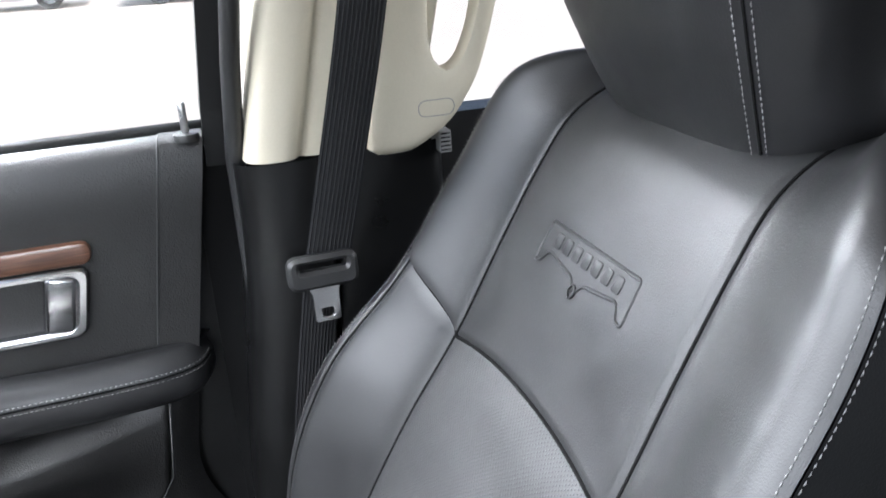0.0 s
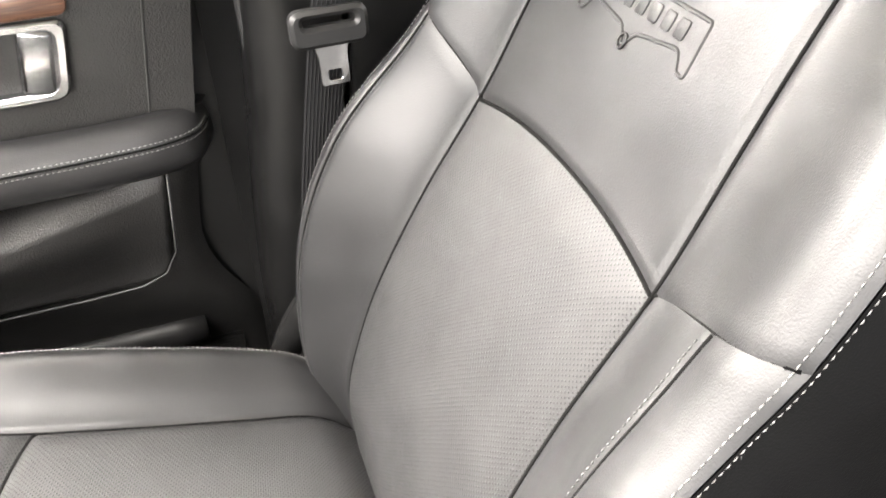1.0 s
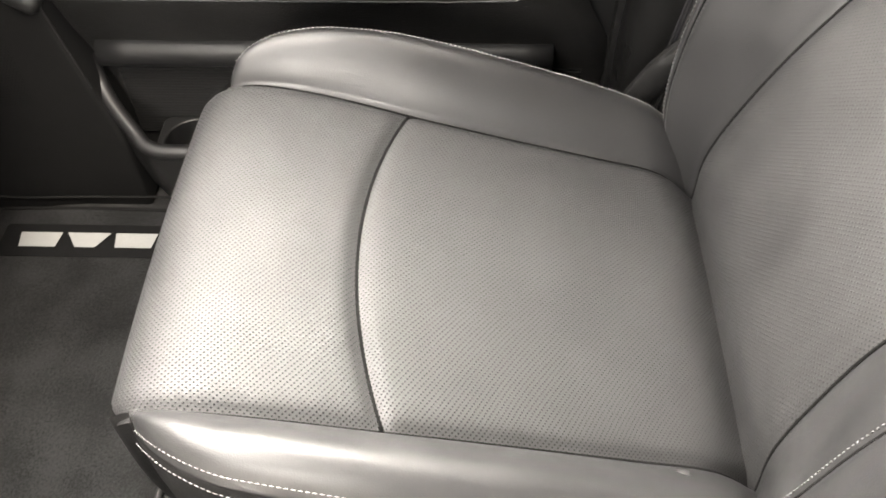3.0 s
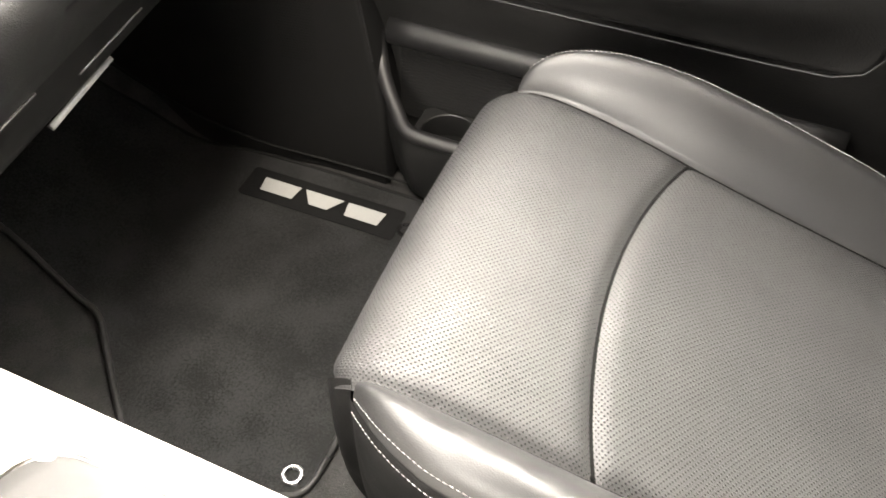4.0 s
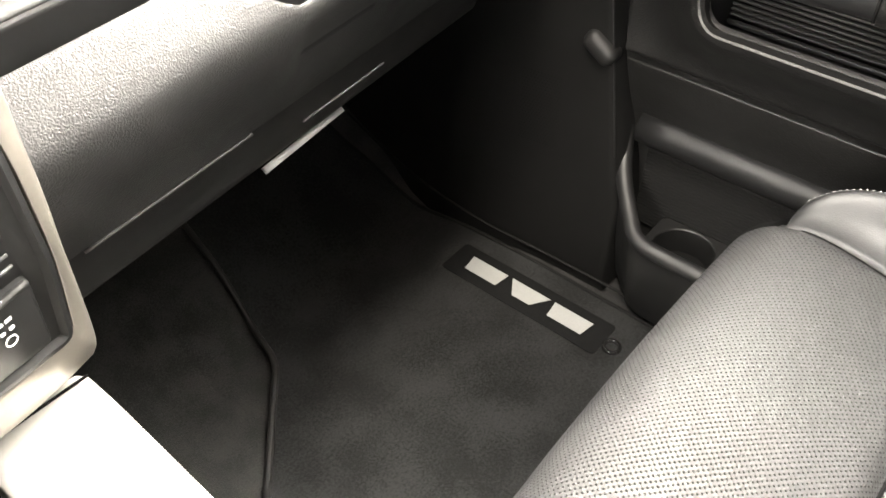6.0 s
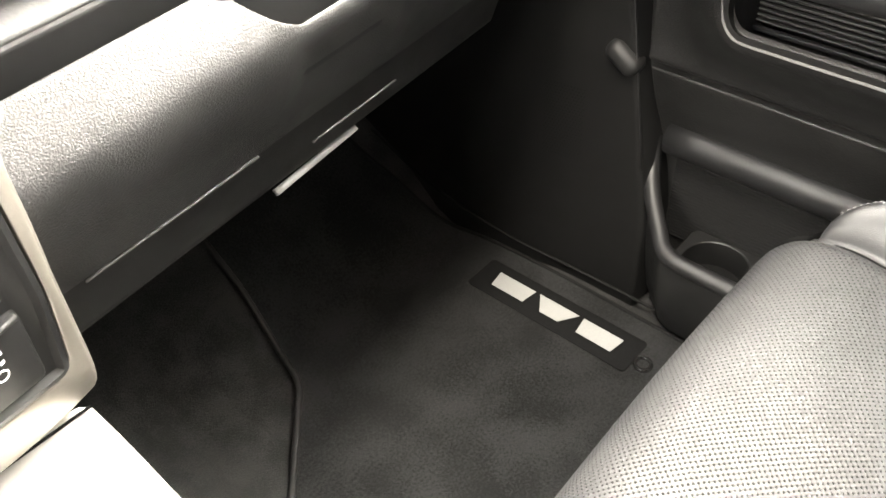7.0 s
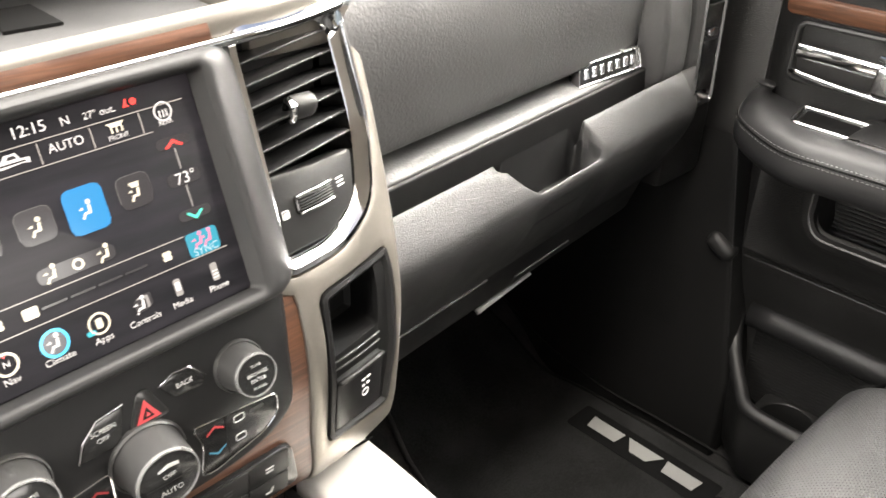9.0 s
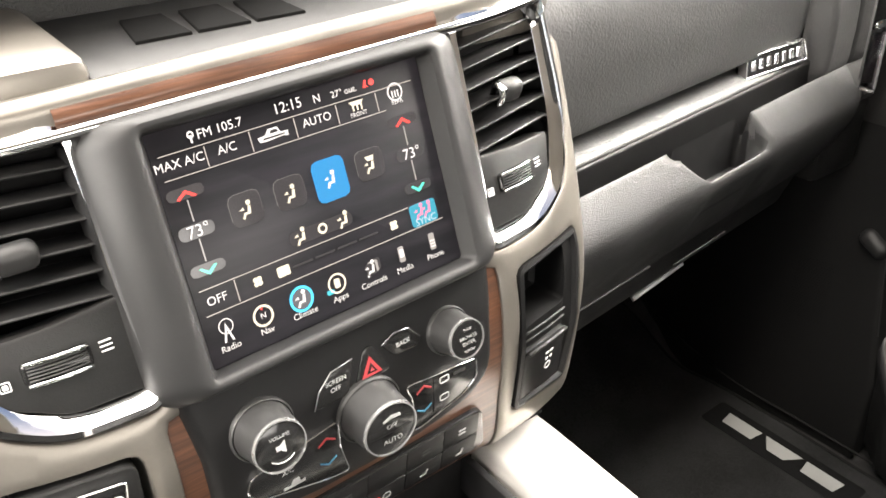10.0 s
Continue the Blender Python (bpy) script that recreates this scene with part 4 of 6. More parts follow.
    # lower map panel with a slatted hollow
    def face_x(y, z):
        return 0.828 - 0.066 * smooth01((-0.042 - y) / 0.11) * smooth01((y + 0.66) / 0.26) * smooth01((z - 0.352) / 0.098) * (1 - smooth01((z - 0.462) / 0.03) * smooth01((-0.43 - y) / 0.05)) + 0.03 * smooth01((0.354 - z) / 0.010)

    def depth(y, z):
        p, q = abs(y + 0.273) - 0.140 + 0.022, abs(z - 0.506) - 0.060 + 0.022
        return math.hypot(max(p, 0), max(q, 0)) + min(max(p, q), 0) - 0.022
    ys, zs = steps(-0.036, -0.632, 154), steps(0.343, 0.516, 52)
    verts, gone = [], []
    for y in ys:
        for z in zs:
            s, e = depth(y, z), 0.0005
            if abs(s) < 0.0026:
                gy, gz = (depth(y + e, z) - depth(y - e, z)) / (2 * e), (depth(y, z + e) - depth(y, z - e)) / (2 * e)
                y_, z_, s = y - gy * s, z - gz * s, 0.0
            else:
                y_, z_ = y, z
            rear = math.hypot(max(0.0, -0.575 - y_), max(0.0, 0.384 - z_)) - 0.030 - 0.16 * max(0.0, z_ - 0.384)
            verts.append((face_x(y_, z_) + 0.035 * smooth01(rear / 0.006), y_, z_))
            gone.append(s <= 0)
    n = len(zs)
    faces = [q for q in ((i * n + j, i * n + j + 1, (i + 1) * n + j + 1, (i + 1) * n + j) for i in range(len(ys) - 1) for j in range(n - 1)) if not all(gone[k] for k in q)]
    link_mesh("map_panel", verts, faces, DOORVINYL, dr, "black padded lower door panel")
    mi = rrect(-0.273, 0.506, 0.280, 0.120, 0.022, 8)
    mi = resample(mi, 120)
    lip = ((-0.024, 0.0006), (-0.021, -0.0020), (-0.015, -0.0034), (-0.008, -0.0020), (-0.003, 0.0030), (0.0, 0.0110))
    loops_mesh("pocket_lip", [[Vector((face_x(y, min(z, 0.540)) + dx, y, min(z, 0.540))) for y, z in inset(mi, k)] for k, dx in lip], DOORVINYL, dr, "broad rounded lip of the door pocket", cap=False)
    loops_mesh("pocket_wall", [[Vector((face_x(y, z) * (1 - q) + 0.828 * q, y, z - 0.030 * smooth01((0.47 - z) / 0.03) * smooth01(q * 1.6))) for y, z in mi] for q in steps(0, 1, 8)], PLASTIC, dr, "dark inside of the door pocket", cap=False)
    # pocket shade painted as a near-black back sheet
    pad("hollow_back", DX(0.826), inset(mi, -0.004), 0.0, 0.003, 0.0004, DEEP, dr, "back of the door pocket, shade put in as near-black")
    for k in range(17):
        z = 0.436 + k * 0.0052
        part("slat", box((0.004, 0.164, 0.0022), pose(0.818, -0.222, z), 0.0008, 1), SOFTGREY, dr)
    part("slat_frame", box((0.006, 0.168, 0.005), pose(0.814, -0.222, 0.430), 0.002), SOFTGREY, dr, "grey lower edge of the slatted panel")
    part("pull_strap", box((0.030, 0.014, 0.050), pose(0.808, -0.314, 0.448, 0, 12, 0), 0.004), PLASTIC, dr, "black grab strap end")
    tube("trim_line", [(0.8225, -0.044, 0.350), (0.8225, -0.098, 0.350), (0.8225, -0.3, 0.350), (0.8225, -0.5, 0.351), (0.823, -0.568, 0.353), (0.823, -0.596, 0.364), (0.823, -0.612, 0.390), (0.823, -0.624, 0.49)], 0.0013, SOFTGREY, dr, "thin bright edge line", up=(1, 0, 0))

    # lower bin with bar, rim and cup holder
    v, f = sweep([(0.872, y, 0.240) for y in steps(-0.052, -0.62, 16)], [(0.016 * math.cos(a), 0.020 * math.sin(a)) for a in steps(0, 5.8, 14)], up=(0, 0, 1))
    link_mesh("bin_bar", v, f, FRAMEGREY, dr, "rounded dark grey ledge above the bin")
    v, f, uv = grid(lambda z, y: (0.8815 + 0.0005 * math.sin(2 * math.pi * z / 0.0046), y, z), steps(0.095, 0.228, 170), steps(-0.66, -0.062, 4))
    link_mesh("bin_back", v, f, DEEP, dr, "finely ribbed bin back")
    rimpath = curve([(0.872, -0.034, 0.235), (0.860, -0.042, 0.205), (0.838, -0.058, 0.185), (0.808, -0.088, 0.163), (0.788, -0.112, 0.152), (0.784, -0.16, 0.150), (0.783, -0.30, 0.152), (0.783, -0.50, 0.154), (0.80, -0.66, 0.158)], 48)
    v, f = sweep(rimpath, ring_section(0.010, 10), up=(0, 0, 1))
    link_mesh("bin_rim", v, f, FRAMEGREY, dr, "rounded dark grey rim of the door bin")
    v, f, uv = grid(lambda q, k: (rimpath[k].x + 0.03 * q * q - 0.003, rimpath[k].y, rimpath[k].z * (1 - q) - 0.0 * q + 0.012 * q), steps(0, 1, 10), list(range(48)))
    link_mesh("bin_wall", v, f, PLASTIC, dr, "dark plastic bin wall", uv)
    part("bin_floor", span(0.802, 0.884, -0.62, -0.128, 0.075, 0.083, 0.002), DEEP, dr)
    cup = (lambda u, w, d: Vector((0.836 + u, -0.150 + w, 0.118 + d)))
    rim("cup_holder", cup, rrect(0, 0, 0.088, 0.096, 0.012, 8), circle(0, 0, 0.038, 32), 0.006, 0.04, PLASTIC, dr, "round cup holder ring")
    # cup's inner shade is in this near-black floor colour
    pad("cup_floor", cup, circle(0, 0, 0.038), -0.030, 0.003, 0.0005, DEEP, dr)
    return dr


door()


def pane():
    g = bpy.data.materials.new("window_glass")
    g.use_nodes = True
    b = g.node_tree.nodes["Principled BSDF"]
    b.inputs["Transmission Weight"].default_value, b.inputs["Roughness"].default_value, b.inputs["IOR"].default_value = 1.0, 0.0, 1.45
    for name, ya, yb in (("window_1", -0.722, 0.25), ("window_2", -1.75, -0.94)):
        bm = bmesh.new()
        vs = [bm.verts.new(p) for p in ((0.884, ya, 0.775), (0.884, yb, 0.775), (0.74, yb, 1.26), (0.74, ya, 1.26), (0.888, ya, 0.775), (0.888, yb, 0.775), (0.744, yb, 1.26), (0.744, ya, 1.26))]
        for q in ((0, 1, 2, 3), (7, 6, 5, 4), (0, 4, 5, 1), (1, 5, 6, 2), (2, 6, 7, 3), (3, 7, 4, 0)):
            bm.faces.new([vs[i] for i in q])
        w = tagged(part(name, bm, g, smooth=False), "clear side window pane", "window", kind="structure")
        w.visible_shadow = False


pane()

slab("wall_right_sill", 0.872, 0.93, -0.96, -0.69, -0.06, 0.757, DEEP)
slab("wall_right_front", 0.862, 0.93, 0.0, 0.56, -0.06, 1.02, DOORVINYL, 0.004)

# ---- pillar, belt and grab handle ----
def pillar():
    pl = thing("door_pillar", "pillar between the doors with beige upper and black lower trim", "pillar trim")

    def lean(z):
        return 0.10 * max(0.0, z - 0.75)
    sec = curve([(0.86, -0.742, 0), (0.825, -0.742, 0), (0.806, -0.748, 0), (0.798, -0.762, 0), (0.797, -0.782, 0), (0.803, -0.793, 0), (0.812, -0.800, 0), (0.806, -0.812, 0), (0.803, -0.86, 0), (0.805, -0.91, 0), (0.818, -0.928, 0), (0.86, -0.936, 0)], 56)
    v, f, uv = grid(lambda k, z: (sec[k].x - lean(z), sec[k].y - 0.20 * (z - 0.75), z), list(range(56)), steps(0.748, 1.27, 20))
    link_mesh("upper_trim", v, f, BEIGE, pl, "smooth beige plastic upper trim", uv)
    low = curve([(0.87, -0.700, 0), (0.838, -0.700, 0), (0.815, -0.706, 0), (0.803, -0.722, 0), (0.799, -0.745, 0), (0.801, -0.775, 0), (0.810, -0.793, 0), (0.826, -0.800, 0), (0.826, -0.806, 0), (0.812, -0.812, 0), (0.810, -0.90, 0), (0.822, -0.925, 0), (0.87, -0.94, 0)], 60)

    def lower(k, z):
        fwd = 0.045 * smooth01((0.70 - z) / 0.45)
        return low[k].x, low[k].y + fwd * 0.75 - 0.03, z
    v, f, uv = grid(lower, list(range(60)), steps(0.02, 0.746, 26))
    link_mesh("lower_trim", v, f, PILLARBLACK, pl, "black plastic lower trim", uv)
    tube("door_seal", [(0.838, -0.735, 0.45), (0.838, -0.735, 0.6), (0.838, -0.735, 0.75), (0.81, -0.742, 0.85), (0.768, -0.758, 1.0), (0.70, -0.79, 1.24)], 0.010, SOFTGREY, pl, "grey rubber door seal", up=(0, 1, 0))
    v, f = sweep([(0.868, -0.722, 0.74), (0.858, -0.724, 0.80), (0.80, -0.742, 1.0), (0.735, -0.768, 1.22)], [(-0.022, -0.012), (0.016, -0.012), (0.016, 0.012), (-0.022, 0.012)], up=(1, 0, 0))
    link_mesh("window_frame", v, f, PLASTIC, pl, "black door window frame", smooth=False)
    return pl


pillar()


def grab_handle():
    gh = thing("grab_handle", "beige plastic grab handle on the pillar", "grab handle")
    base = (lambda y, z, d: Vector((0.792 - 0.07 * (z - 0.75) - d, y, z)))
    outer = rounded([(-0.868, 0.742), (-0.913, 0.741), (-0.938, 0.754), (-0.960, 0.770), (-0.977, 0.792), (-0.991, 0.817), (-1.002, 0.850), (-1.012, 0.889), (-1.032, 1.00), (-1.046, 1.13),
                     (-0.905, 1.13), (-0.892, 0.95), (-0.880, 0.85), (-0.870, 0.78)], 0.014, 4)
    hole = rounded([(-0.990, 0.893), (-0.982, 0.860), (-0.970, 0.834), (-0.955, 0.8235), (-0.943, 0.833), (-0.938, 0.852), (-0.937, 0.875), (-0.940, 0.96), (-0.952, 1.10), (-1.016, 1.10), (-1.006, 1.00)], 0.010, 4)
    plate_with_holes("grip", base, resample(outer, 110), [resample(hole, 90)], 0.0078, BEIGE, gh, "smooth beige loop handle", edge=0.008, skirt=0.03, deep=0.026, soft=0.007)
    cap = rrect(-0.9415, 0.787, 0.040, 0.018, 0.008)
    rim("screw_cap_groove", base, cap, inset(cap, 0.0009), 0.0082, 0.002, STITCH, gh, "fine groove of an oval screw cover", bevel=0.0002)
    return gh


grab_handle()


def seat_belt():
    sb = thing("seat_belt", "black woven seat belt hanging from the pillar with metal tongue", "seat belt")

    def strap(name, pts, wide, parent):
        p = curve(pts, 30)

        def fn(q, k):
            return p[k] + Vector((0.006 * (1 - q * q) * -0.3, q * wide / 2, 0))
        v, f, uv = grid(fn, steps(-1, 1, 14), list(range(30)))
        ob = link_mesh(name, v, f, WEBBING, parent, "ribbed black webbing", uv)
        verts, faces = [], []
        for r in range(11):
            yy = -0.9 + r * 0.18
            a, b = sweep([fn(yy, k) + Vector((-0.0008, 0, 0)) for k in range(30)], [(-0.0008, 0), (0, 0.0004), (0.0008, 0)], up=(-1, 0, 0))
            n = len(verts)
            verts += a
            faces += [tuple(i + n for i in q) for q in b]
        tagged(link_mesh("rib", verts, faces, WEBBING, ob, "fine woven ribs"), kind="stuff")
        return ob
    strap("strap", [(0.725, -0.905, 1.24), (0.740, -0.883, 1.02), (0.746, -0.864, 0.90), (0.755, -0.836, 0.77), (0.762, -0.808, 0.65)], 0.048, sb)
    strap("strap", [(0.766, -0.803, 0.64), (0.775, -0.788, 0.55), (0.785, -0.765, 0.40), (0.79, -0.74, 0.20)], 0.040, sb)
    m = pose(0.756, -0.800, 0.640, 0, 4, 2)
    outer, hole = rrect(0, 0, 0.074, 0.036, 0.010), rrect(0, 0.006, 0.050, 0.008, 0.003)
    fn = lambda u, w, d: m @ Vector((-d, u, w))
    rim("tongue_grip", fn, outer, hole, 0.008, 0.012, SOFTGREY, sb, "dark grey plastic tongue grip", bevel=0.004)
    to, ti = rounded([(0.018, -0.012), (-0.018, -0.012), (-0.014, -0.026), (-0.014, -0.056), (0.014, -0.056), (0.014, -0.026)], 0.004), rrect(0, -0.046, 0.013, 0.010, 0.002, 6)
    rim("tongue_blade", fn, to, ti[:24], 0.002, 0.003, STEEL, sb, "bright metal belt tongue", bevel=0.0006)
    tube("anchor", curve([(0.752, -0.684, 0.215), (0.750, -0.703, 0.272), (0.748, -0.728, 0.322), (0.744, -0.758, 0.358), (0.738, -0.800, 0.382)], 24), 0.019, GLOSSBLACK, sb, "gloss black lower belt anchor", n=14, up=(1, 0, 0), squash=0.6)
    return sb


seat_belt()
lab = thing("sticker", "small white printed sticker on the dark rear door edge", "sticker")
pad("paper", lambda u, w, d: Vector((0.80 - d, -0.955 + u, 0.745 + w)), rrect(0, 0, 0.013, 0.024, 0.001, 3), 0.001, 0.03, 0.0003, STITCH, lab)
for k in range(5):
    pad("print_bar", lambda u, w, d: Vector((0.7988 - d, -0.955 + u, 0.745 + w)), rrect(0, 0.009 - k * 0.0045, 0.011, 0.0016, 0.0003, 3), 0.0004, 0.001, 0.0001, DEEP, lab)


# ---- dashboard, passenger side ----
DASH_YAW = 0.10
KNEE = [(0.10, 0.405), (0.060, 0.398), (0.048, 0.405), (0.026, 0.463), (0.022, 0.467)]
FACE = KNEE + [(0.012, 0.486), (-0.003, 0.513), (-0.0125, 0.535), (-0.0168, 0.550), (-0.0172, 0.5620), (-0.0130, 0.5720), (-0.0045, 0.5840), (0.0062, 0.5968), (0.0088, 0.594), (0.0092, 0.565)]
SCOOP = KNEE + [(0.012, 0.486), (-0.002, 0.516), (-0.0120, 0.538), (-0.0168, 0.550), (-0.0172, 0.5585), (-0.0140, 0.5625), (-0.0112, 0.553), (-0.005, 0.522), (0.010, 0.520), (0.0165, 0.592)]


def dash_point(prof, s, x):
    i = min(int(s), len(prof) - 2)
    f = s - i
    y = prof[i][0] * (1 - f) + prof[i + 1][0] * f
    z = prof[i][1] * (1 - f) + prof[i + 1][1] * f
    return Vector((x, y + DASH_YAW * (x - 0.4), z))


def dashboard():
    ds = thing("dashboard", "black grained vinyl dashboard with glove compartments", "dashboard")
    smooth_face = curve([(0, *p) for p in FACE[4:]], 61)
    smooth_scoop = curve([(0, *p) for p in SCOOP[4:]], 61)

    FZ = [p.z for p in smooth_face]

    def lower(x, k):
        g = min(1.0, max(0.0, (k - 33) / 15))
        c = smooth01((x - 0.402 + 0.030 * g) / 0.020) * smooth01((0.536 - 0.022 * g - x) / 0.016)
        a, b = smooth_face[k], smooth_scoop[k]
        p = a.lerp(b, c)
        return x, p.y + DASH_YAW * (x - 0.4) + (0.07 if x > 0.741 else 0.004 * smooth01((x - 0.728) / 0.013)), p.z
    xs = steps(0.205, 0.380, 14) + steps(0.383, 0.432, 40) + steps(0.436, 0.49, 8) + steps(0.492, 0.538, 36) + steps(0.545, 0.722, 14) + steps(0.726, 0.740, 6) + [0.7415]
    v, f, uv = grid(lower, xs, list(range(61)))
    # picks the recess faces that get their shade as a darker colour
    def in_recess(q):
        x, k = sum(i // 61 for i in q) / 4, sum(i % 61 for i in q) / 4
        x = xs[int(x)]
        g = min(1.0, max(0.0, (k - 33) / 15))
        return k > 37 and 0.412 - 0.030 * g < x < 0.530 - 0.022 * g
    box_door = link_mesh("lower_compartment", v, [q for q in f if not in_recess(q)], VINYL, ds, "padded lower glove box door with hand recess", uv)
    # recess shade painted in: same surface, blacker than the vinyl around it
    link_mesh("recess_liner", v, [q for q in f if in_recess(q)], PANELBLACK, box_door, "inside of the hand recess, shade put in as darker colour", uv)
    v, f, uv = grid(lambda x, s: dash_point(FACE, s, x) + Vector((0, 0.004, 0)), steps(0.205, 0.72, 20), steps(0, 4, 30))
    link_mesh("knee_panel", v, f, PLASTIC, ds, "dark plastic knee panel", uv)
    tube("edge_line", [dash_point(FACE, 4, x) + Vector((0, -0.001, -0.001)) for x in steps(0.242, 0.385, 14)], 0.0014, SOFTGREY, ds, "thin bright lower edge", up=(0, -1, 0.3))
    tube("edge_line", [dash_point(FACE, 3, x) + Vector((0, -0.001, -0.02)) for x in steps(0.44, 0.54, 12)], 0.0011, SOFTGREY, ds, "thin bright lower edge", up=(0, -1, 0.3))
    v, f = sweep([(x, 0.004 + 0.14 * x - 0.003, 0.393) for x in steps(0.418, 0.520, 10)], [(-0.003, -0.002), (0.003, -0.002), (0.003, 0.002), (-0.003, 0.002)], up=(0, -0.7, 0.7))
    link_mesh("lamp_strip", v, f, material("frosted_strip", (0.26, 0.26, 0.255), 0.5, vary=0.1), ds, "pale frosted strip under the dash")
    # gap above the lower door, upper compartment door with shelf edge
    v, f, uv = grid(lambda x, s: dash_point([(0.008, 0.540), (0.0225, 0.542), (0.0225, 0.600), (0.0225, 0.6115), (0.0250, 0.6140)], s, x), steps(0.205, 0.69, 20), steps(0, 4, 21))
    link_mesh("middle_trim", v, f, PANELBLACK, ds, "dark strip between the glove boxes", uv)
    up = curve([(0, 0.030, 0.610), (0, 0.0245, 0.6130), (0, 0.0245, 0.6160), (0, 0.0275, 0.6185), (0, 0.0345, 0.6215), (0, 0.0470, 0.6240), (0, 0.0560, 0.628), (0, 0.0540, 0.633), (0, 0.040, 0.6345), (0, 0.0345, 0.639), (0, 0.033, 0.67), (0, 0.032, 0.70), (0, 0.036, 0.735), (0, 0.047, 0.765), (0, 0.066, 0.788), (0, 0.10, 0.803), (0, 0.16, 0.812)], 60)
    v, f, uv = grid(lambda x, k: (x, up[k].y + DASH_YAW * (x - 0.4) + (0.010 * smooth01((x - 0.652) / 0.014)), up[k].z), steps(0.205, 0.668, 42), list(range(60)))
    link_mesh("upper_compartment", v, f, UPPERVINYL, ds, "padded upper glove box door", uv)
    v, f, uv = grid(lambda x, k: (x, 0.14 + DASH_YAW * (x - 0.4) + k * 0.03, 0.811 - 0.0016 * k), steps(-0.86, 0.86, 30), list(range(14)))
    link_mesh("dash_top", v, f, VINYL, ds, "black dash top", uv)
    # end column
    col = curve([(0, 0.030, 0.560), (0, 0.022, 0.580), (0, 0.0120, 0.5925), (0, 0.0060, 0.601), (0, 0.0045, 0.620), (0, 0.007, 0.67), (0, 0.022, 0.74), (0, 0.05, 0.79), (0, 0.12, 0.812)], 40)
    v, f, uv = grid(lambda x, k: (x, col[k].y + DASH_YAW * (x - 0.4) + 0.030 * (1 - smooth01((x - 0.655) / 0.016)) + 0.03 * smooth01((x - 0.722) / 0.012), col[k].z), steps(0.655, 0.736, 30), list(range(40)))
    link_mesh("end_column", v, f, UPPERVINYL, ds, "padded end of the dashboard", uv)
    part("end_block", span(0.728, 0.826, 0.045, 0.3, 0.44, 0.80, 0.012), PLASTIC, ds)
    part("fill", span(0.235, 0.74, 0.10, 0.3, 0.43, 0.80), DEEP, ds)
    part("fill", span(-0.235, 0.233, 0.155, 0.3, 0.43, 0.80), DEEP, ds)
    part("tray_back", span(-0.235, 0.235, 0.148, 0.162, 0.735, 0.812, 0.004), VINYL, ds, "black rear wall of the dash tray")

    # end vent
    def ev(u, w, d):
        return Vector((0.752 + u, 0.052 + 0.05 * u - d - 0.10 * (0.66 - w) * 0.3, w))
    o = rrect(0, 0.66, 0.052, 0.212, 0.010)
    vent = rim("end_vent", ev, o, inset(o, 0.006), 0.028, 0.03, CHROME, ds, "chrome-edged end vent", bevel=0.002)
    # near-black sheet for the shade behind the louvres
    pad("hollow", ev, inset(o, 0.004), 0.004, 0.004, 0.0005, DEEP, vent)
    for z in (0.735, 0.712, 0.689, 0.668):
        part("louvre", box((0.040, 0.016, 0.002), pose(0.752, 0.040, z, -20), 0.0006, 1), PLASTIC, vent)
    part("vent_slider", box((0.022, 0.010, 0.010), pose(0.754, 0.028, 0.642, -15), 0.003), CHROME, vent, "chrome vent tab")
    pad("vent_pocket", ev, rrect(0, 0.594, 0.038, 0.058, 0.004), 0.008, 0.004, 0.0006, GLOSSBLACK, vent, "gloss black lower pocket")
    # badge on the upper door: a chrome frame with plain blocks
    bf = lambda u, w, d: Vector((0.590 + u, 0.034 + DASH_YAW * 0.19 - d + 0.012 * (w / 0.012) * 0.35, 0.630 + w + 0.0))
    bo = rounded([(0.054, 0.0105), (-0.050, 0.0105), (-0.057, -0.0105), (0.054, -0.0105)], 0.002)
    bd = rim("badge", bf, bo, inset(bo, 0.0014), 0.0065, 0.010, STEEL, ds, "chrome-framed badge", bevel=0.0005)
    pad("badge_ground", bf, inset(bo, 0.001), 0.0045, 0.012, 0.0005, GLOSSBLACK, bd, "gloss black badge ground")
    for k in range(7):
        cx = -0.040 + k * 0.0135
        pad("badge_block", bf, [(cx + 0.0040, 0.0045), (cx - 0.0025, 0.0045), (cx - 0.0045, -0.0045), (cx + 0.0020, -0.0045)], 0.0060, 0.004, 0.0008, STEEL, bd)
    return ds


dashboard()

# ---- centre stack ----
STACK = [(0.020, 0.800), (0.010, 0.772), (0.0, 0.742), (-0.024, 0.680), (-0.048, 0.618), (-0.062, 0.572), (-0.065, 0.53), (-0.061, 0.48), (-0.054, 0.44), (-0.040, 0.416), (-0.012, 0.392)]
_cum = [0.0]
for _p, _q in zip(STACK, STACK[1:]):
    _cum.append(_cum[-1] + math.dist(_p, _q))
_cum = [_cum[3] - c for c in _cum]
_fy = lerp_table(sorted((a, p[0]) for a, p in zip(_cum, STACK)))
_fz = lerp_table(sorted((a, p[1]) for a, p in zip(_cum, STACK)))


def S(u, a, d=0.0):
    """The face of the centre stack: across, up from the screen's middle, out."""
    e = 0.002
    a += 0.039 * (u - 0.15)
    ty, tz = _fy(a + e) - _fy(a - e), _fz(a + e) - _fz(a - e)
    k = math.hypot(ty, tz) or 1.0
    return Vector((u, _fy(a) + 1.6 * max(0.0, abs(u) - 0.12) ** 2 - (d - 0.010) * tz / k, _fz(a) + (d - 0.010) * ty / k))


def mirrored(o, side):
    return o if side > 0 else [(-u, a) for u, a in reversed(o)]


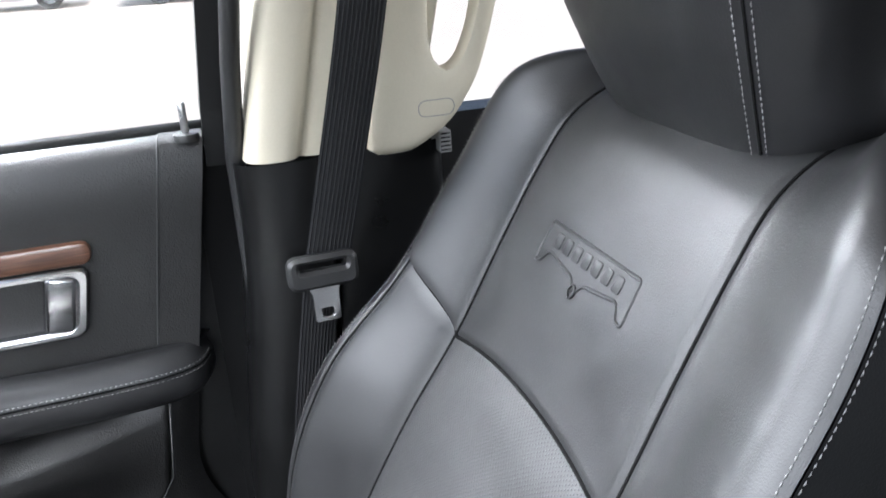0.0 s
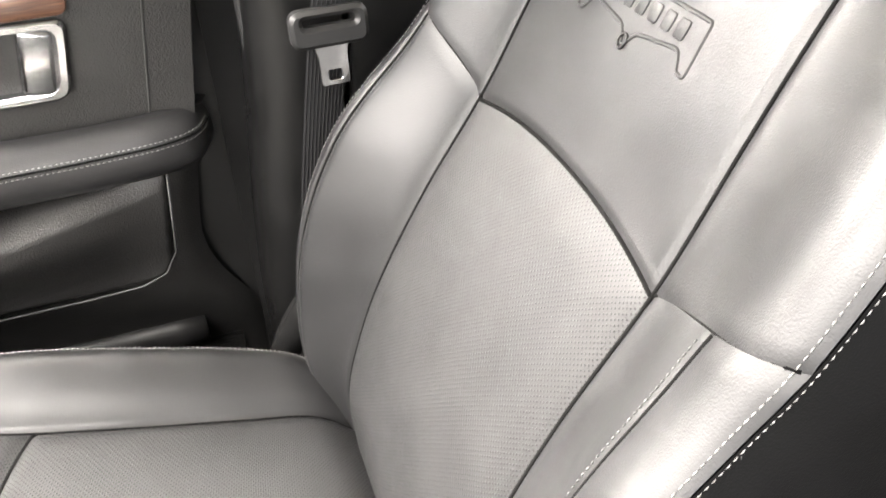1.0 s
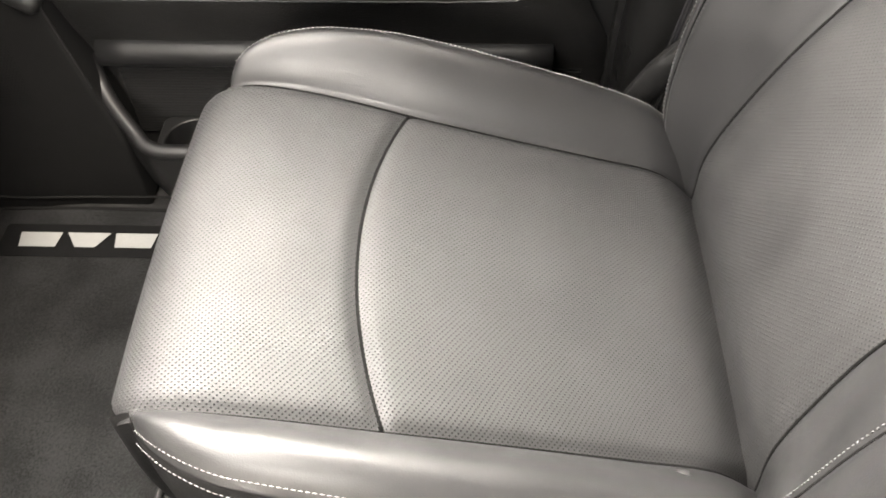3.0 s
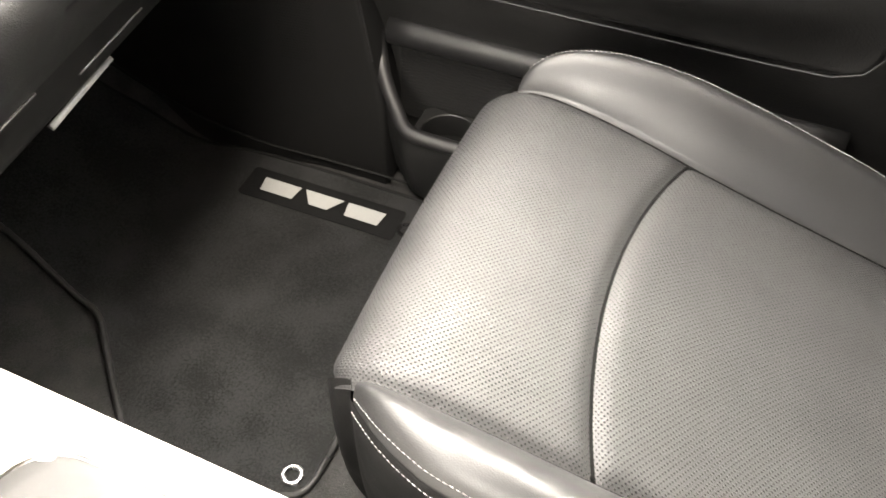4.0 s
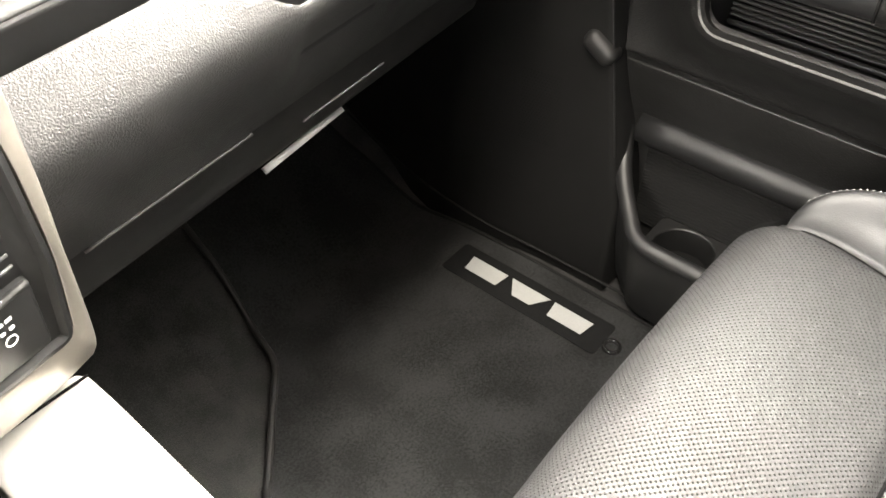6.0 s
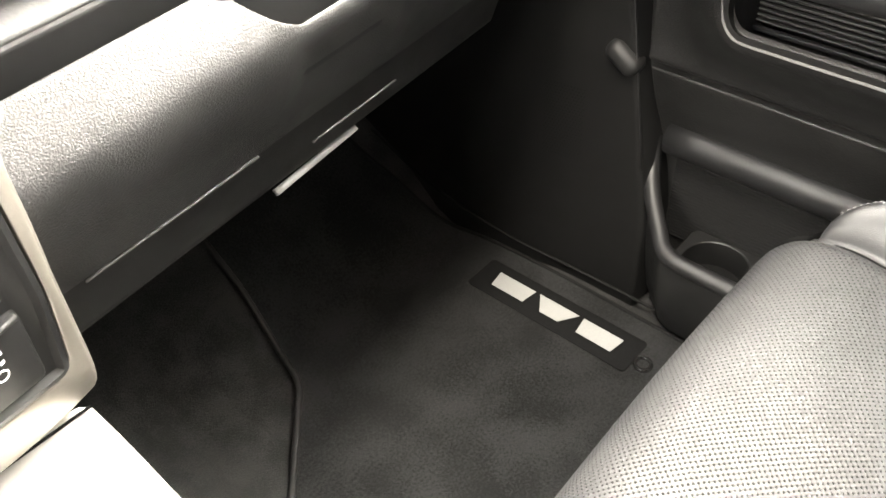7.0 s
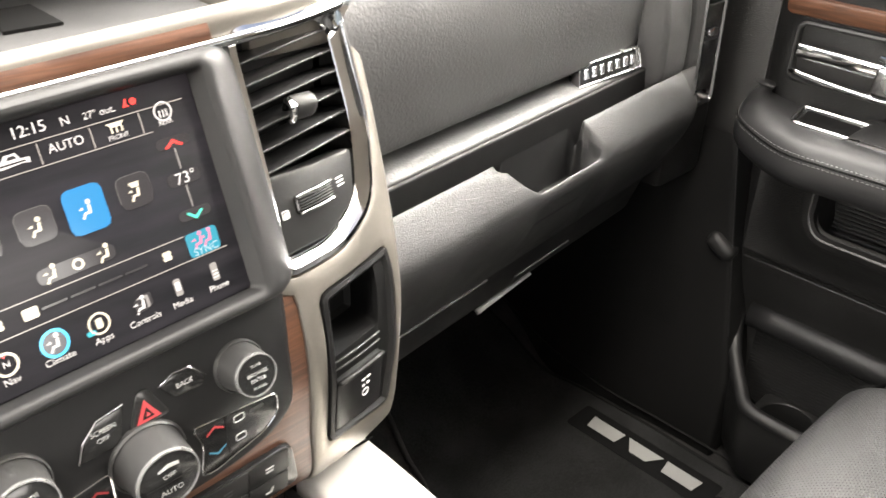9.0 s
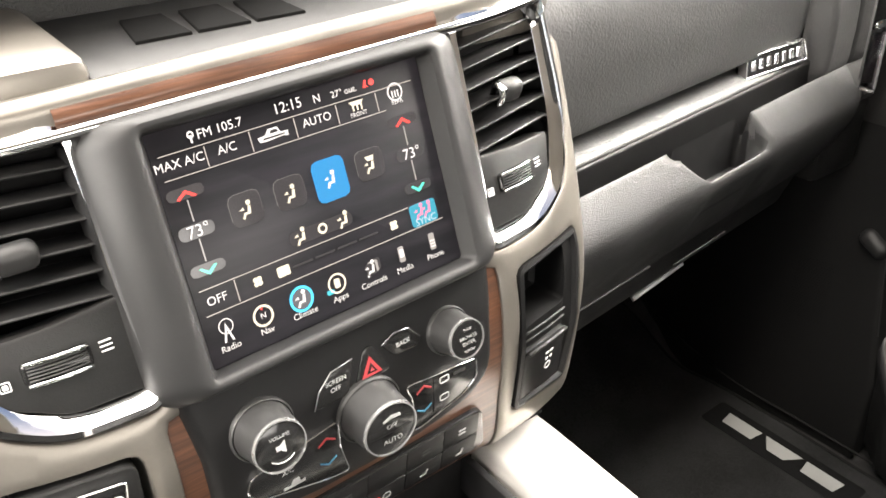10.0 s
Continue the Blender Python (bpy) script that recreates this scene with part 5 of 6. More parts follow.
TRAYRUBBER = material("tray_rubber", (0.020, 0.020, 0.020), 0.5, vary=0.15, grain=0.2, grain_scale=900, spec=0.4)
UI = {}


def ui(name, colour, strength):
    if name not in UI:
        UI[name] = glow(name, colour, strength)
    return UI[name]


def infotainment(st):
    def SD(u, a, d=0.0):
        return S(u, a + 0.0048, d)

    sc = thing("touch_screen", "lit touch screen showing climate controls in a dark frame", "touch screen")
    half = [(0.0785, 0.1235), (0.0, 0.1205), (-0.068, 0.1165), (-0.079, 0.1120), (-0.12, 0.1065), (-0.150, 0.1055), (-0.158, 0.1040), (-0.164, 0.1005), (-0.170, 0.0940), (-0.175, 0.0850), (-0.180, 0.0650), (-0.1835, 0.0400), (-0.1845, 0.0)]

    def half_wide(a):
        for (a0, w0), (a1, w1) in zip(half, half[1:]):
            if a >= a1:
                return w0 + (w1 - w0) * (a0 - a) / (a0 - a1)
        return 0.0
    cols = [(-1.0, -0.03), (-1.0, 0.004), (-0.975, 0.0085), (-0.94, 0.010)] + [(q, 0.010) for q in steps(-0.88, 0.88, 30)] + [(0.94, 0.010), (0.975, 0.0085), (1.0, 0.004), (1.0, -0.03)]
    v, f, uv = grid(lambda a, k: SD(half_wide(a) * cols[k][0], a, cols[k][1]), steps(0.0785, -0.145, 90) + steps(-0.148, -0.1845, 26), list(range(len(cols))))
    link_mesh("housing", v, f, PANELBLACK, sc, "matt black control panel", uv)
    surround = [(0.250, 0.160, 0.016, -0.012), (0.248, 0.160, 0.016, 0.002), (0.240, 0.157, 0.015, 0.0105), (0.226, 0.154, 0.013, 0.0175), (0.209, 0.150, 0.011, 0.0225), (0.198, 0.146, 0.009, 0.0245), (0.190, 0.141, 0.006, 0.0245),
                (0.1855, 0.137, 0.004, 0.0232), (0.1835, 0.135, 0.003, 0.0205), (0.176, 0.132, 0.002, 0.0118)]
    loops_mesh("screen_frame", [[SD(u, a, h) for u, a in rrect(0, -0.001, w, t, r)] for w, t, r, h in surround], FRAMEGREY, sc, "soft dark grey raised screen surround", cap=False)
    g = glow("screen_glass", (0.10, 0.085, 0.10), 0.1)
    nt = g.node_tree
    b = nt.nodes["Principled BSDF"]
    n = node(nt, "ShaderNodeTexNoise", Scale=9.0, Detail=3.0)
    mp = nt.nodes.new("ShaderNodeMapping")
    mp.inputs["Scale"].default_value = (2, 9, 14)
    nt.links.new(nt.nodes.new("ShaderNodeTexCoord").outputs["Object"], mp.inputs[0])
    nt.links.new(mp.outputs[0], n.inputs["Vector"])
    r = node(nt, "ShaderNodeMapRange", From_Min=0.35, From_Max=0.75, To_Min=0.015, To_Max=0.13)
    nt.links.new(n.outputs[0], r.inputs[0])
    nt.links.new(r.outputs[0], b.inputs["Emission Strength"])
    b.inputs["Specular IOR Level"].default_value, b.inputs["Roughness"].default_value = 0.18, 0.28
    disp = pad("display", SD, rrect(0, 0, 0.176, 0.133, 0.002), 0.0125, 0.006, 0.0003, g, sc, "lit display glass")
    W, G, BLUE, RED, TEAL, DIM, BTN = (ui("ui_white", (1, 0.96, 0.94), 0.62), ui("ui_grey", (0.5, 0.47, 0.45), 0.5), ui("ui_blue", (0.015, 0.22, 0.50), 0.80),
                                       ui("ui_red", (1.0, 0.06, 0.05), 1.0), ui("ui_teal", (0.08, 0.8, 0.55), 0.8), ui("ui_line", (0.55, 0.5, 0.46), 0.6), ui("ui_button", (0.10, 0.09, 0.09), 0.28))
    CREAM = ui("ui_cream", (1.0, 0.9, 0.70), 0.65)
    D = 0.0131

    def fx(px):
        return -0.0855 + 0.171 * px

    def fy(py):
        return 0.064 - 0.128 * py

    def words(t, x, y, size, mat=W):
        lettering("caption", t, size * 0.86, SD, fx(x), fy(y), D, mat, disp)

    def bar(x0, y0, x1, y1, mat, r=0.0, d=D):
        w, h = (x1 - x0) * 0.171, (y1 - y0) * 0.128
        flat("panel_mark", SD, rrect(fx((x0 + x1) / 2), fy((y0 + y1) / 2), w, h, min(r, w / 2.1, h / 2.1) or min(w, h) / 4, 3), d, mat, disp)

    def shape(pts, mat, d=D):
        flat("icon", SD, [(fx(x), fy(y)) for x, y in pts], d, mat, disp)

    def ring(x, y, ro, ri, mat, d=D):
        o, i = circle(fx(x), fy(y), ro, 20), circle(fx(x), fy(y), ri, 20)
        loops_mesh("icon_ring", [[SD(u, a, d) for u, a in o], [SD(u, a, d) for u, a in i]], mat, disp, cap=False, smooth=False)

    words("FM 105.7", 0.225, 0.048, 0.0083)
    words("12:15", 0.471, 0.042, 0.0098)
    words("N", 0.582, 0.048, 0.0078)
    words("27\u00b0 out.", 0.690, 0.052, 0.0064)
    shape([(0.770, 0.062), (0.780, 0.028), (0.787, 0.028), (0.783, 0.052), (0.792, 0.062)], RED)
    ring(0.806, 0.045, 0.0020, 0.0002, RED)
    ring(0.128, 0.040, 0.0020, 0.0010, W)
    bar(0.125, 0.042, 0.131, 0.075, W)
    bar(0.01, 0.090, 0.97, 0.094, DIM)
    bar(0.01, 0.192, 0.84, 0.196, DIM)
    for x in (0.158, 0.315, 0.48, 0.645, 0.81):
        bar(x, 0.1, x + 0.003, 0.188, DIM)
    words("MAX A/C", 0.070, 0.138, 0.0080)
    words("A/C", 0.231, 0.138, 0.0080)
    words("AUTO", 0.564, 0.138, 0.0080)
    words("FRONT", 0.728, 0.170, 0.0042)
    words("REAR", 0.892, 0.170, 0.0042)
    shape([(0.345, 0.160), (0.340, 0.138), (0.368, 0.136), (0.382, 0.112), (0.415, 0.112), (0.425, 0.138), (0.452, 0.140), (0.449, 0.163), (0.43, 0.157), (0.37, 0.163)], W)
    shape([(0.385, 0.134), (0.391, 0.120), (0.41, 0.120), (0.416, 0.134)], BTN, D + 0.0004)
    shape([(0.356, 0.154), (0.362, 0.146), (0.435, 0.146), (0.44, 0.153)], BTN, D + 0.0004)
    shape([(0.698, 0.108), (0.758, 0.108), (0.744, 0.128), (0.712, 0.128)], CREAM)
    for k in (0.710, 0.727, 0.744):
        bar(k, 0.115, k + 0.005, 0.152, CREAM)
    ring(0.893, 0.122, 0.0056, 0.0046, W)
    for k in (0.881, 0.893, 0.905):
        bar(k - 0.002, 0.115, k + 0.002, 0.148, W)
    for x in (0.061, 0.895):
        bar(x - 0.062, 0.235, x + 0.062, 0.285, BTN, 0.003)
        shape([(x - 0.033, 0.280), (x, 0.248), (x + 0.033, 0.280), (x + 0.025, 0.286), (x, 0.263), (x - 0.025, 0.286)], RED, D + 0.0004)
        bar(x - 0.002, 0.29, x + 0.002, 0.385, G)
        bar(x - 0.060, 0.395, x + 0.060, 0.455, BTN, 0.003)
        lettering("caption", "73\u00b0", 0.0094, SD, fx(x + 0.004), fy(0.427), D + 0.0004, W, disp)
        bar(x - 0.002, 0.46, x + 0.002, 0.56, G)
        bar(x - 0.060, 0.566, x + 0.060, 0.616, BTN, 0.003)
        shape([(x - 0.031, 0.585), (x, 0.620), (x + 0.031, 0.585), (x + 0.023, 0.581), (x, 0.603), (x - 0.023, 0.581)], TEAL, D + 0.0004)

    def figure(x, y, mat):
        ring(x + 0.009, y - 0.032, 0.0014, 0.0002, mat, D + 0.0006)
        shape([(x + 0.006, y - 0.018), (x + 0.015, y - 0.018), (x + 0.011, y + 0.018), (x - 0.007, y + 0.018), (x - 0.014, y + 0.036), (x - 0.021, y + 0.032), (x - 0.011, y + 0.008), (x + 0.002, y + 0.008)], mat, D + 0.0006)
        shape([(x - 0.026, y - 0.006), (x - 0.012, y - 0.016), (x - 0.010, y - 0.003)], mat, D + 0.0006)
    for k, x in enumerate((0.237, 0.401, 0.558, 0.722)):
        hot = k == 2
        bar(x - 0.0565, 0.335, x + 0.0565, 0.475, ui("ui_edge", (0.4, 0.38, 0.36), 0.30), 0.004, D - 0.0003)
        bar(x - (0.064 if hot else 0.055), 0.337 - (0.022 if hot else 0), x + (0.064 if hot else 0.055), 0.480 + (0.030 if hot else 0), BLUE if hot else BTN, 0.004)
        figure(x, 0.415, W if hot else CREAM)
    shape([(0.705, 0.37), (0.742, 0.37), (0.733, 0.392), (0.714, 0.392)], CREAM, D + 0.0006)
    bar(0.352, 0.580, 0.600, 0.645, BTN, 0.003)
    for x in (0.395, 0.478, 0.565):
        figure(x, 0.612, CREAM) if x != 0.478 else ring(x, 0.612, 0.0032, 0.0018, CREAM, D + 0.0006)
    bar(0.01, 0.672, 0.83, 0.676, DIM)
    bar(0.01, 0.785, 0.97, 0.789, DIM)
    words("OFF", 0.058, 0.730, 0.0080)
    bar(0.128, 0.68, 0.131, 0.78, DIM)
    for x, m in ((0.205, CREAM), (0.755, CREAM)):
        for a in (45, 135, 225, 315):
            ring(x + math.cos(radians(a)) * 0.010, 0.728 + math.sin(radians(a)) * 0.014, 0.0015, 0.0001, m)
    bar(0.278, 0.705, 0.325, 0.752, CREAM, 0.001)
    for k in range(4):
        bar(0.335 + 0.09 * k, 0.724, 0.415 + 0.09 * k, 0.734, BTN)
    bar(0.833, 0.672, 0.950, 0.782, ui("ui_sync", (0.03, 0.30, 0.42), 0.7), 0.002)
    lettering("caption", "SYNC", 0.0062, SD, fx(0.892), fy(0.762), D + 0.0004, ui("ui_pale", (0.5, 0.7, 0.8), 0.6), disp)
    figure(0.875, 0.715, ui("ui_rose", (0.8, 0.25, 0.4), 0.7))
    figure(0.910, 0.715, ui("ui_rose", (0.8, 0.25, 0.4), 0.7))
    ys = 0.880
    for x, t in ((0.058, "Radio"), (0.190, "Nav"), (0.336, "Climate"), (0.478, "Apps"), (0.620, "Controls"), (0.757, "Media"), (0.898, "Phone")):
        lettering("caption", t, 0.0052, SD, fx(x), fy(0.950), D, W, disp)
    shape([(0.060, 0.84), (0.042, 0.925), (0.049, 0.925), (0.060, 0.87), (0.071, 0.925), (0.078, 0.925)], W)
    ring(0.060, 0.855, 0.0044, 0.0038, W)
    ring(0.190, ys, 0.0064, 0.0050, CREAM)
    lettering("caption", "N", 0.0048, SD, fx(0.190), fy(ys), D, W, disp)
    shape([(0.185, ys - 0.04), (0.195, ys - 0.04), (0.19, ys - 0.024)], RED)
    ring(0.336, ys, 0.0078, 0.0062, ui("ui_halo", (0.05, 0.55, 0.9), 1.1))
    ring(0.336, ys, 0.0060, 0.0002, ui("ui_disc", (0.2, 0.2, 0.22), 0.4))
    figure(0.336, ys, W)
    ring(0.478, ys, 0.0062, 0.0050, CREAM)
    bar(0.468, ys - 0.022, 0.490, ys + 0.022, CREAM, 0.001)
    bar(0.432, ys + 0.018, 0.462, ys + 0.040, ui("ui_cyan", (0.05, 0.5, 0.6), 0.7), 0.001)
    for k in range(3):
        bar(0.600 + 0.011 * k, ys - 0.026 - 0.007 * k, 0.640 + 0.011 * k, ys + 0.030 - 0.007 * k, BTN if k != 1 else G, 0.001, D + 0.0002 * (3 - k))
    figure(0.620, ys + 0.002, W)
    bar(0.745, ys - 0.042, 0.770, ys + 0.036, G, 0.001)
    bar(0.749, ys - 0.028, 0.766, ys + 0.012, W, 0.0006, D + 0.0003)
    bar(0.886, ys - 0.044, 0.911, ys + 0.040, G, 0.001)
    for i in range(3):
        for j in range(3):
            bar(0.889 + 0.0075 * i, ys - 0.01 + 0.015 * j, 0.8935 + 0.0075 * i, ys - 0.003 + 0.015 * j, W, 0.0002, D + 0.0003)
    return sc


def knob(parent, name, u, a, r, deep, label):
    """A round control knob standing on the panel."""
    axis = (S(u, a, 0.02) - S(u, a, 0.0)).normalized()
    ex = Vector((1, 0, 0))
    ey = axis.cross(ex).normalized()
    o = S(u, a, 0.010)

    def at(x, y, d):
        return o + ex * x + ey * y + axis * d
    base = loops_mesh(name, [[at(k * math.cos(t), k * math.sin(t), d) for t in [2 * math.pi * i / 36 for i in range(36)]] for k, d in
                             ((r * 1.16, -0.004), (r * 1.16, 0.0015), (r * 1.10, 0.003), (r * 1.06, 0.002), (r * 1.04, 0.004), (r, 0.006), (r * 0.955, deep * 0.8), (r * 0.93, deep))], SOFTGREY, parent, label)
    loops_mesh("knob_ring", [[at(k * math.cos(t), k * math.sin(t), d) for t in [2 * math.pi * i / 36 for i in range(36)]] for k, d in
                             ((r * 0.945, deep - 0.001), (r * 0.93, deep + 0.0012), (r * 0.885, deep + 0.0012), (r * 0.865, deep - 0.0005))], KNOBRING, base, "chrome ring", cap=False)
    loops_mesh("knob_face", [[at(k * math.cos(t), k * math.sin(t), d) for t in [2 * math.pi * i / 36 for i in range(36)]] for k, d in
                             ((r * 0.875, deep - 0.002), (r * 0.875, deep + 0.0002), (r * 0.83, deep + 0.0008), (r * 0.02, deep + 0.0012))], GLOSSBLACK, base, "gloss black knob face")
    return base, (lambda x, y, d: at(x, y, deep + 0.0014 + d))


def centre_stack():
    st = thing("centre_stack", "centre dashboard stack with champagne bezel, wood strips and chrome vents", "dashboard panel")
    infotainment(st)
    H = 0.010
    # wood behind the unit and below it
    v, f, uv = grid(lambda u, a: S(u, a, 0.003), steps(-0.126, 0.126, 12), steps(-0.070, -0.298, 40))
    link_mesh("wood_panel", v, f, WOODZ, st, "glossy brown wood veneer panel", uv)
    for side in (1, -1):
        ci = mirrored(rounded([(0.2065, -0.086), (0.198, -0.086), (0.136, -0.090), (0.135, -0.16), (0.135, -0.222), (0.203, -0.228), (0.2075, -0.17), (0.2085, -0.10)], 0.009, 5), side)
        if side > 0:
            ho = rounded([(0.191, -0.095), (0.185, -0.094), (0.142, -0.098), (0.141, -0.12), (0.141, -0.145), (0.189, -0.143), (0.191, -0.12), (0.192, -0.10)], 0.004, 5)
            cub = loops_mesh("cubby_frame", [[S(u, a, h) for u, a in o] for o, h in ((ci, -0.004), (inset(ci, 0.0015), 0.007), (inset(ci, 0.005), 0.0075), (inset(ci, 0.008), 0.004), (ho, 0.002), (ho, -0.03), (inset(ho, 0.004), -0.034))], PANELBLACK, st, "dark pocket frame with power socket")
            for k, a0 in enumerate((-0.147, -0.154)):
                tube("ridge", [S(0.141 + 0.046 * q, a0, 0.0052) for q in steps(0, 1, 6)], 0.0009, SOFTGREY, cub, "thin grey ridge", up=(0, -1, 0))
            so = rounded([(0.191, -0.166), (0.142, -0.166), (0.142, -0.214), (0.190, -0.216)], 0.004)
            sk = pad("socket_cover", S, so, 0.0062, 0.02, 0.0015, PANELBLACK, cub, "black flip cover of the power socket")
            v, f = sweep([S(0.144 + 0.045 * q, -0.166, 0.0080) for q in steps(0, 1, 6)], [(-0.0013, -0.0022), (0.0013, -0.0022), (0.0013, 0.0014), (-0.0013, 0.0014)], up=(0, -1, 0))
            link_mesh("cover_lip", v, f, PLASTIC, sk, "grey finger lip")
            for k, (bw, dy) in enumerate(((0.015, -0.180), (0.011, -0.186))):
                for q in (-0.004, 0.004):
                    flat("print_bar", S, rrect(0.171 + q * 0.65, dy + 0.001, bw / 3.8, 0.0020, 0.0004, 3), 0.0068, WHITEPRINT, sk)
            rim("print_ring", S, circle(0.171, -0.193, 0.0036, 20), circle(0.171, -0.193, 0.0029, 20), 0.0068, 0.0006, WHITEPRINT, sk, bevel=0.0001)
        else:
            do = mirrored(rounded([(0.20, -0.090), (0.140, -0.093), (0.140, -0.225), (0.20, -0.230)], 0.008, 5), side)
            sh = pad("gear_frame", S, do, 0.006, 0.02, 0.002, PLASTIC, st, "dark gear selector panel")
            dd = mirrored(rounded([(0.205, -0.099), (0.147, -0.101), (0.150, -0.122), (0.205, -0.122)], 0.003, 5), side)
            rim("gear_display_edge", S, dd, inset(dd, 0.0018), 0.008, 0.003, CHROME, sh, "chrome edge of the gear display", bevel=0.0006)
            pad("gear_display", S, inset(dd, 0.0015), 0.0072, 0.003, 0.0003, GLOSSBLACK, sh)
            for t, uu, m in (("D", -0.154, WHITEPRINT), ("N", -0.164, WHITEPRINT), ("R", -0.174, WHITEPRINT), ("P", -0.184, REDPRINT)):
                lettering("caption", t, 0.0085, S, uu, -0.111, 0.0076, m, sh)
        # vents
        vo = mirrored(rounded([(0.222, 0.078), (0.205, 0.088), (0.119, 0.090), (0.117, 0.0), (0.112, -0.072), (0.170, -0.070), (0.205, -0.052), (0.222, 0.0)], 0.016, 6), side)
        vi = mirrored(rounded([(0.203, 0.068), (0.192, 0.079), (0.121, 0.081), (0.119, 0.0), (0.114, -0.058), (0.160, -0.057), (0.190, -0.043), (0.203, 0.0)], 0.016, 6), side)
        bz = mirrored(rounded([(0.236, 0.082), (0.222, 0.100), (0.119, 0.101), (0.113, 0.0), (0.104, -0.074), (0.106, -0.0800), (0.1195, -0.0805), (0.119, -0.12), (0.1195, -0.20), (0.125, -0.262), (0.131, -0.3000), (0.206, -0.2990), (0.2165, -0.2800), (0.2155, -0.17), (0.219, -0.11), (0.2235, -0.0765), (0.232, 0.0)], 0.007, 5), side)
        plate_with_holes("side_bezel", S, resample(bz, 150), [resample(inset(vo, -0.0005), 80), resample(ci, 80)], 0.0055, CHAMPAGNE, st, "champagne metallic vent and pocket surround", edge=0.0035, skirt=0.055, deep=0.035)
        loops_mesh("vent_ring", [[S(u, a, h) for u, a in o] for o, h in ((vo, 0.002), (inset(vo, 0.002), 0.008), (inset(vo, 0.006), 0.0095), (inset(vi, -0.004), 0.006), (inset(vi, -0.001), 0.003), (vi, -0.004), (vi, -0.035))], CHROME, st, "bright chrome vent ring", cap=False)
        lo = mirrored(rounded([(0.199, -0.010), (0.160, -0.008), (0.118, -0.004), (0.114, -0.058), (0.160, -0.057), (0.190, -0.043)], 0.006, 4), side)
        vp = pad("vent_lower_plate", S, lo, 0.003, 0.02, 0.002, PLASTIC, st, "dark plate below the vent")
        # vent's inner shade painted as a near-black sheet
        pad("vent_hollow", S, inset(vi, -0.003), -0.034, 0.003, 0.0005, DEEP, st, "back of the vent, shade put in as near-black")
        for k in range(6):
            a0 = 0.068 - k * 0.0138

            def blade(q, j):
                uu = 0.118 + (0.213 - 0.118) * q
                prof = ((-0.0295, 0.0035), (-0.012, 0.002), (-0.002, -0.001), (0.0, -0.0022), (-0.002, -0.003), (-0.014, -0.0005), (-0.0295, 0.001))
                dd_, aa = prof[j]
                return S(side * uu, a0 + aa + 0.004 * math.sin(q * 2.2) - 0.001, dd_ + 0.002)
            v, f, uv = grid(blade, steps(0, 1, 12), list(range(7)))
            link_mesh("louvre", v, f, FRAMEGREY, st, "curved black vent blade")
        tb = side * 0.162
        tab = part("vent_tab", box((0.023, 0.013, 0.0165), Matrix.Translation(S(tb, 0.030, 0.006)) @ pose(0, 0, 0, 20, 0, 0), 0.0058, 4), SOFTGREY, st, "grey vent tab")
        part("tab_end", box((0.006, 0.0125, 0.016), Matrix.Translation(S(tb - 0.0095, 0.030, 0.0068)) @ pose(0, 0, 0, 20, 0, 0), 0.0028, 3), CHROME, tab, "chrome tab end")
        wu, wa = (0.1555, -0.0285) if side > 0 else (-0.1595, -0.0285)
        well = rrect(wu, wa, 0.036, 0.015, 0.004)
        wheel = pad("vent_wheel", S, inset(well, 0.001), 0.0050, 0.006, 0.0025, GLOSSBLACK, vp, "ribbed black thumb wheel with bright edges")
        for k in range(5):
            tube("wheel_rib", [S(wu - 0.0145 + 0.029 * q, wa - 0.0036 + 0.0018 * k, 0.0050 + 0.0012 * math.sin(3.14 * q)) for q in steps(0, 1, 7)], 0.0005, SOFTGREY, wheel, n=5, up=(0, -1, 0))
        for k in (-1, 1):
            tube("wheel_edge", [S(wu - 0.0155 + 0.031 * q, wa + k * 0.0058, 0.0056 + 0.0016 * math.sin(3.14 * q)) for q in steps(0, 1, 9)], 0.0011, CHROME, wheel, "bright chrome edge", n=6, up=(0, -1, 0))
        lu, qu = (0.1800, 0.1300) if side > 0 else (-0.1350, -0.1850)
        for k in range(3):
            flat("print_bar", S, rrect(lu, -0.0245 - k * 0.0026, 0.0066, 0.0009, 0.0004, 3), 0.0035, WHITEPRINT, vp)
        rim("print_square", S, rrect(qu, -0.0315, 0.0054, 0.0054, 0.0006, 3), rrect(qu, -0.0315, 0.0044, 0.0044, 0.0005, 3), 0.0035, 0.0006, WHITEPRINT, vp, bevel=0.0001)
        flat("print_mark", S, rrect(qu, -0.0315, 0.0026, 0.0026, 0.0004, 3), 0.0036, WHITEPRINT, vp)
    # top edge: chrome line, wood strip, champagne brow and rubber tray
    v, f = sweep([S(u, 0.0812, 0.010) for u in steps(-0.225, 0.225, 40)], [(0.0035 * math.cos(t), 0.0035 * math.sin(t)) for t in steps(0, 5.5, 8)], up=(0, -0.4, 1))
    link_mesh("chrome_line", v, f, CHROME, st, "bright chrome line above the screen")

    v, f, uv = grid(lambda u, q: S(u, 0.0835 + 0.0105 * q, 0.0100 + 0.0015 * math.sin(q * 3.14)), steps(-0.126, 0.110, 30), steps(0, 1, 7))
    link_mesh("wood_strip", v, f, WOODX, st, "glossy brown wood strip along the brow", uv)
    roll = curve([(0, -0.0005, -0.012), (0, 0.0, 0.0), (0, 0.003, 0.0045), (0, 0.008, 0.0065), (0, 0.014, 0.0055), (0, 0.017, 0.001), (0, 0.018, -0.012)], 24)
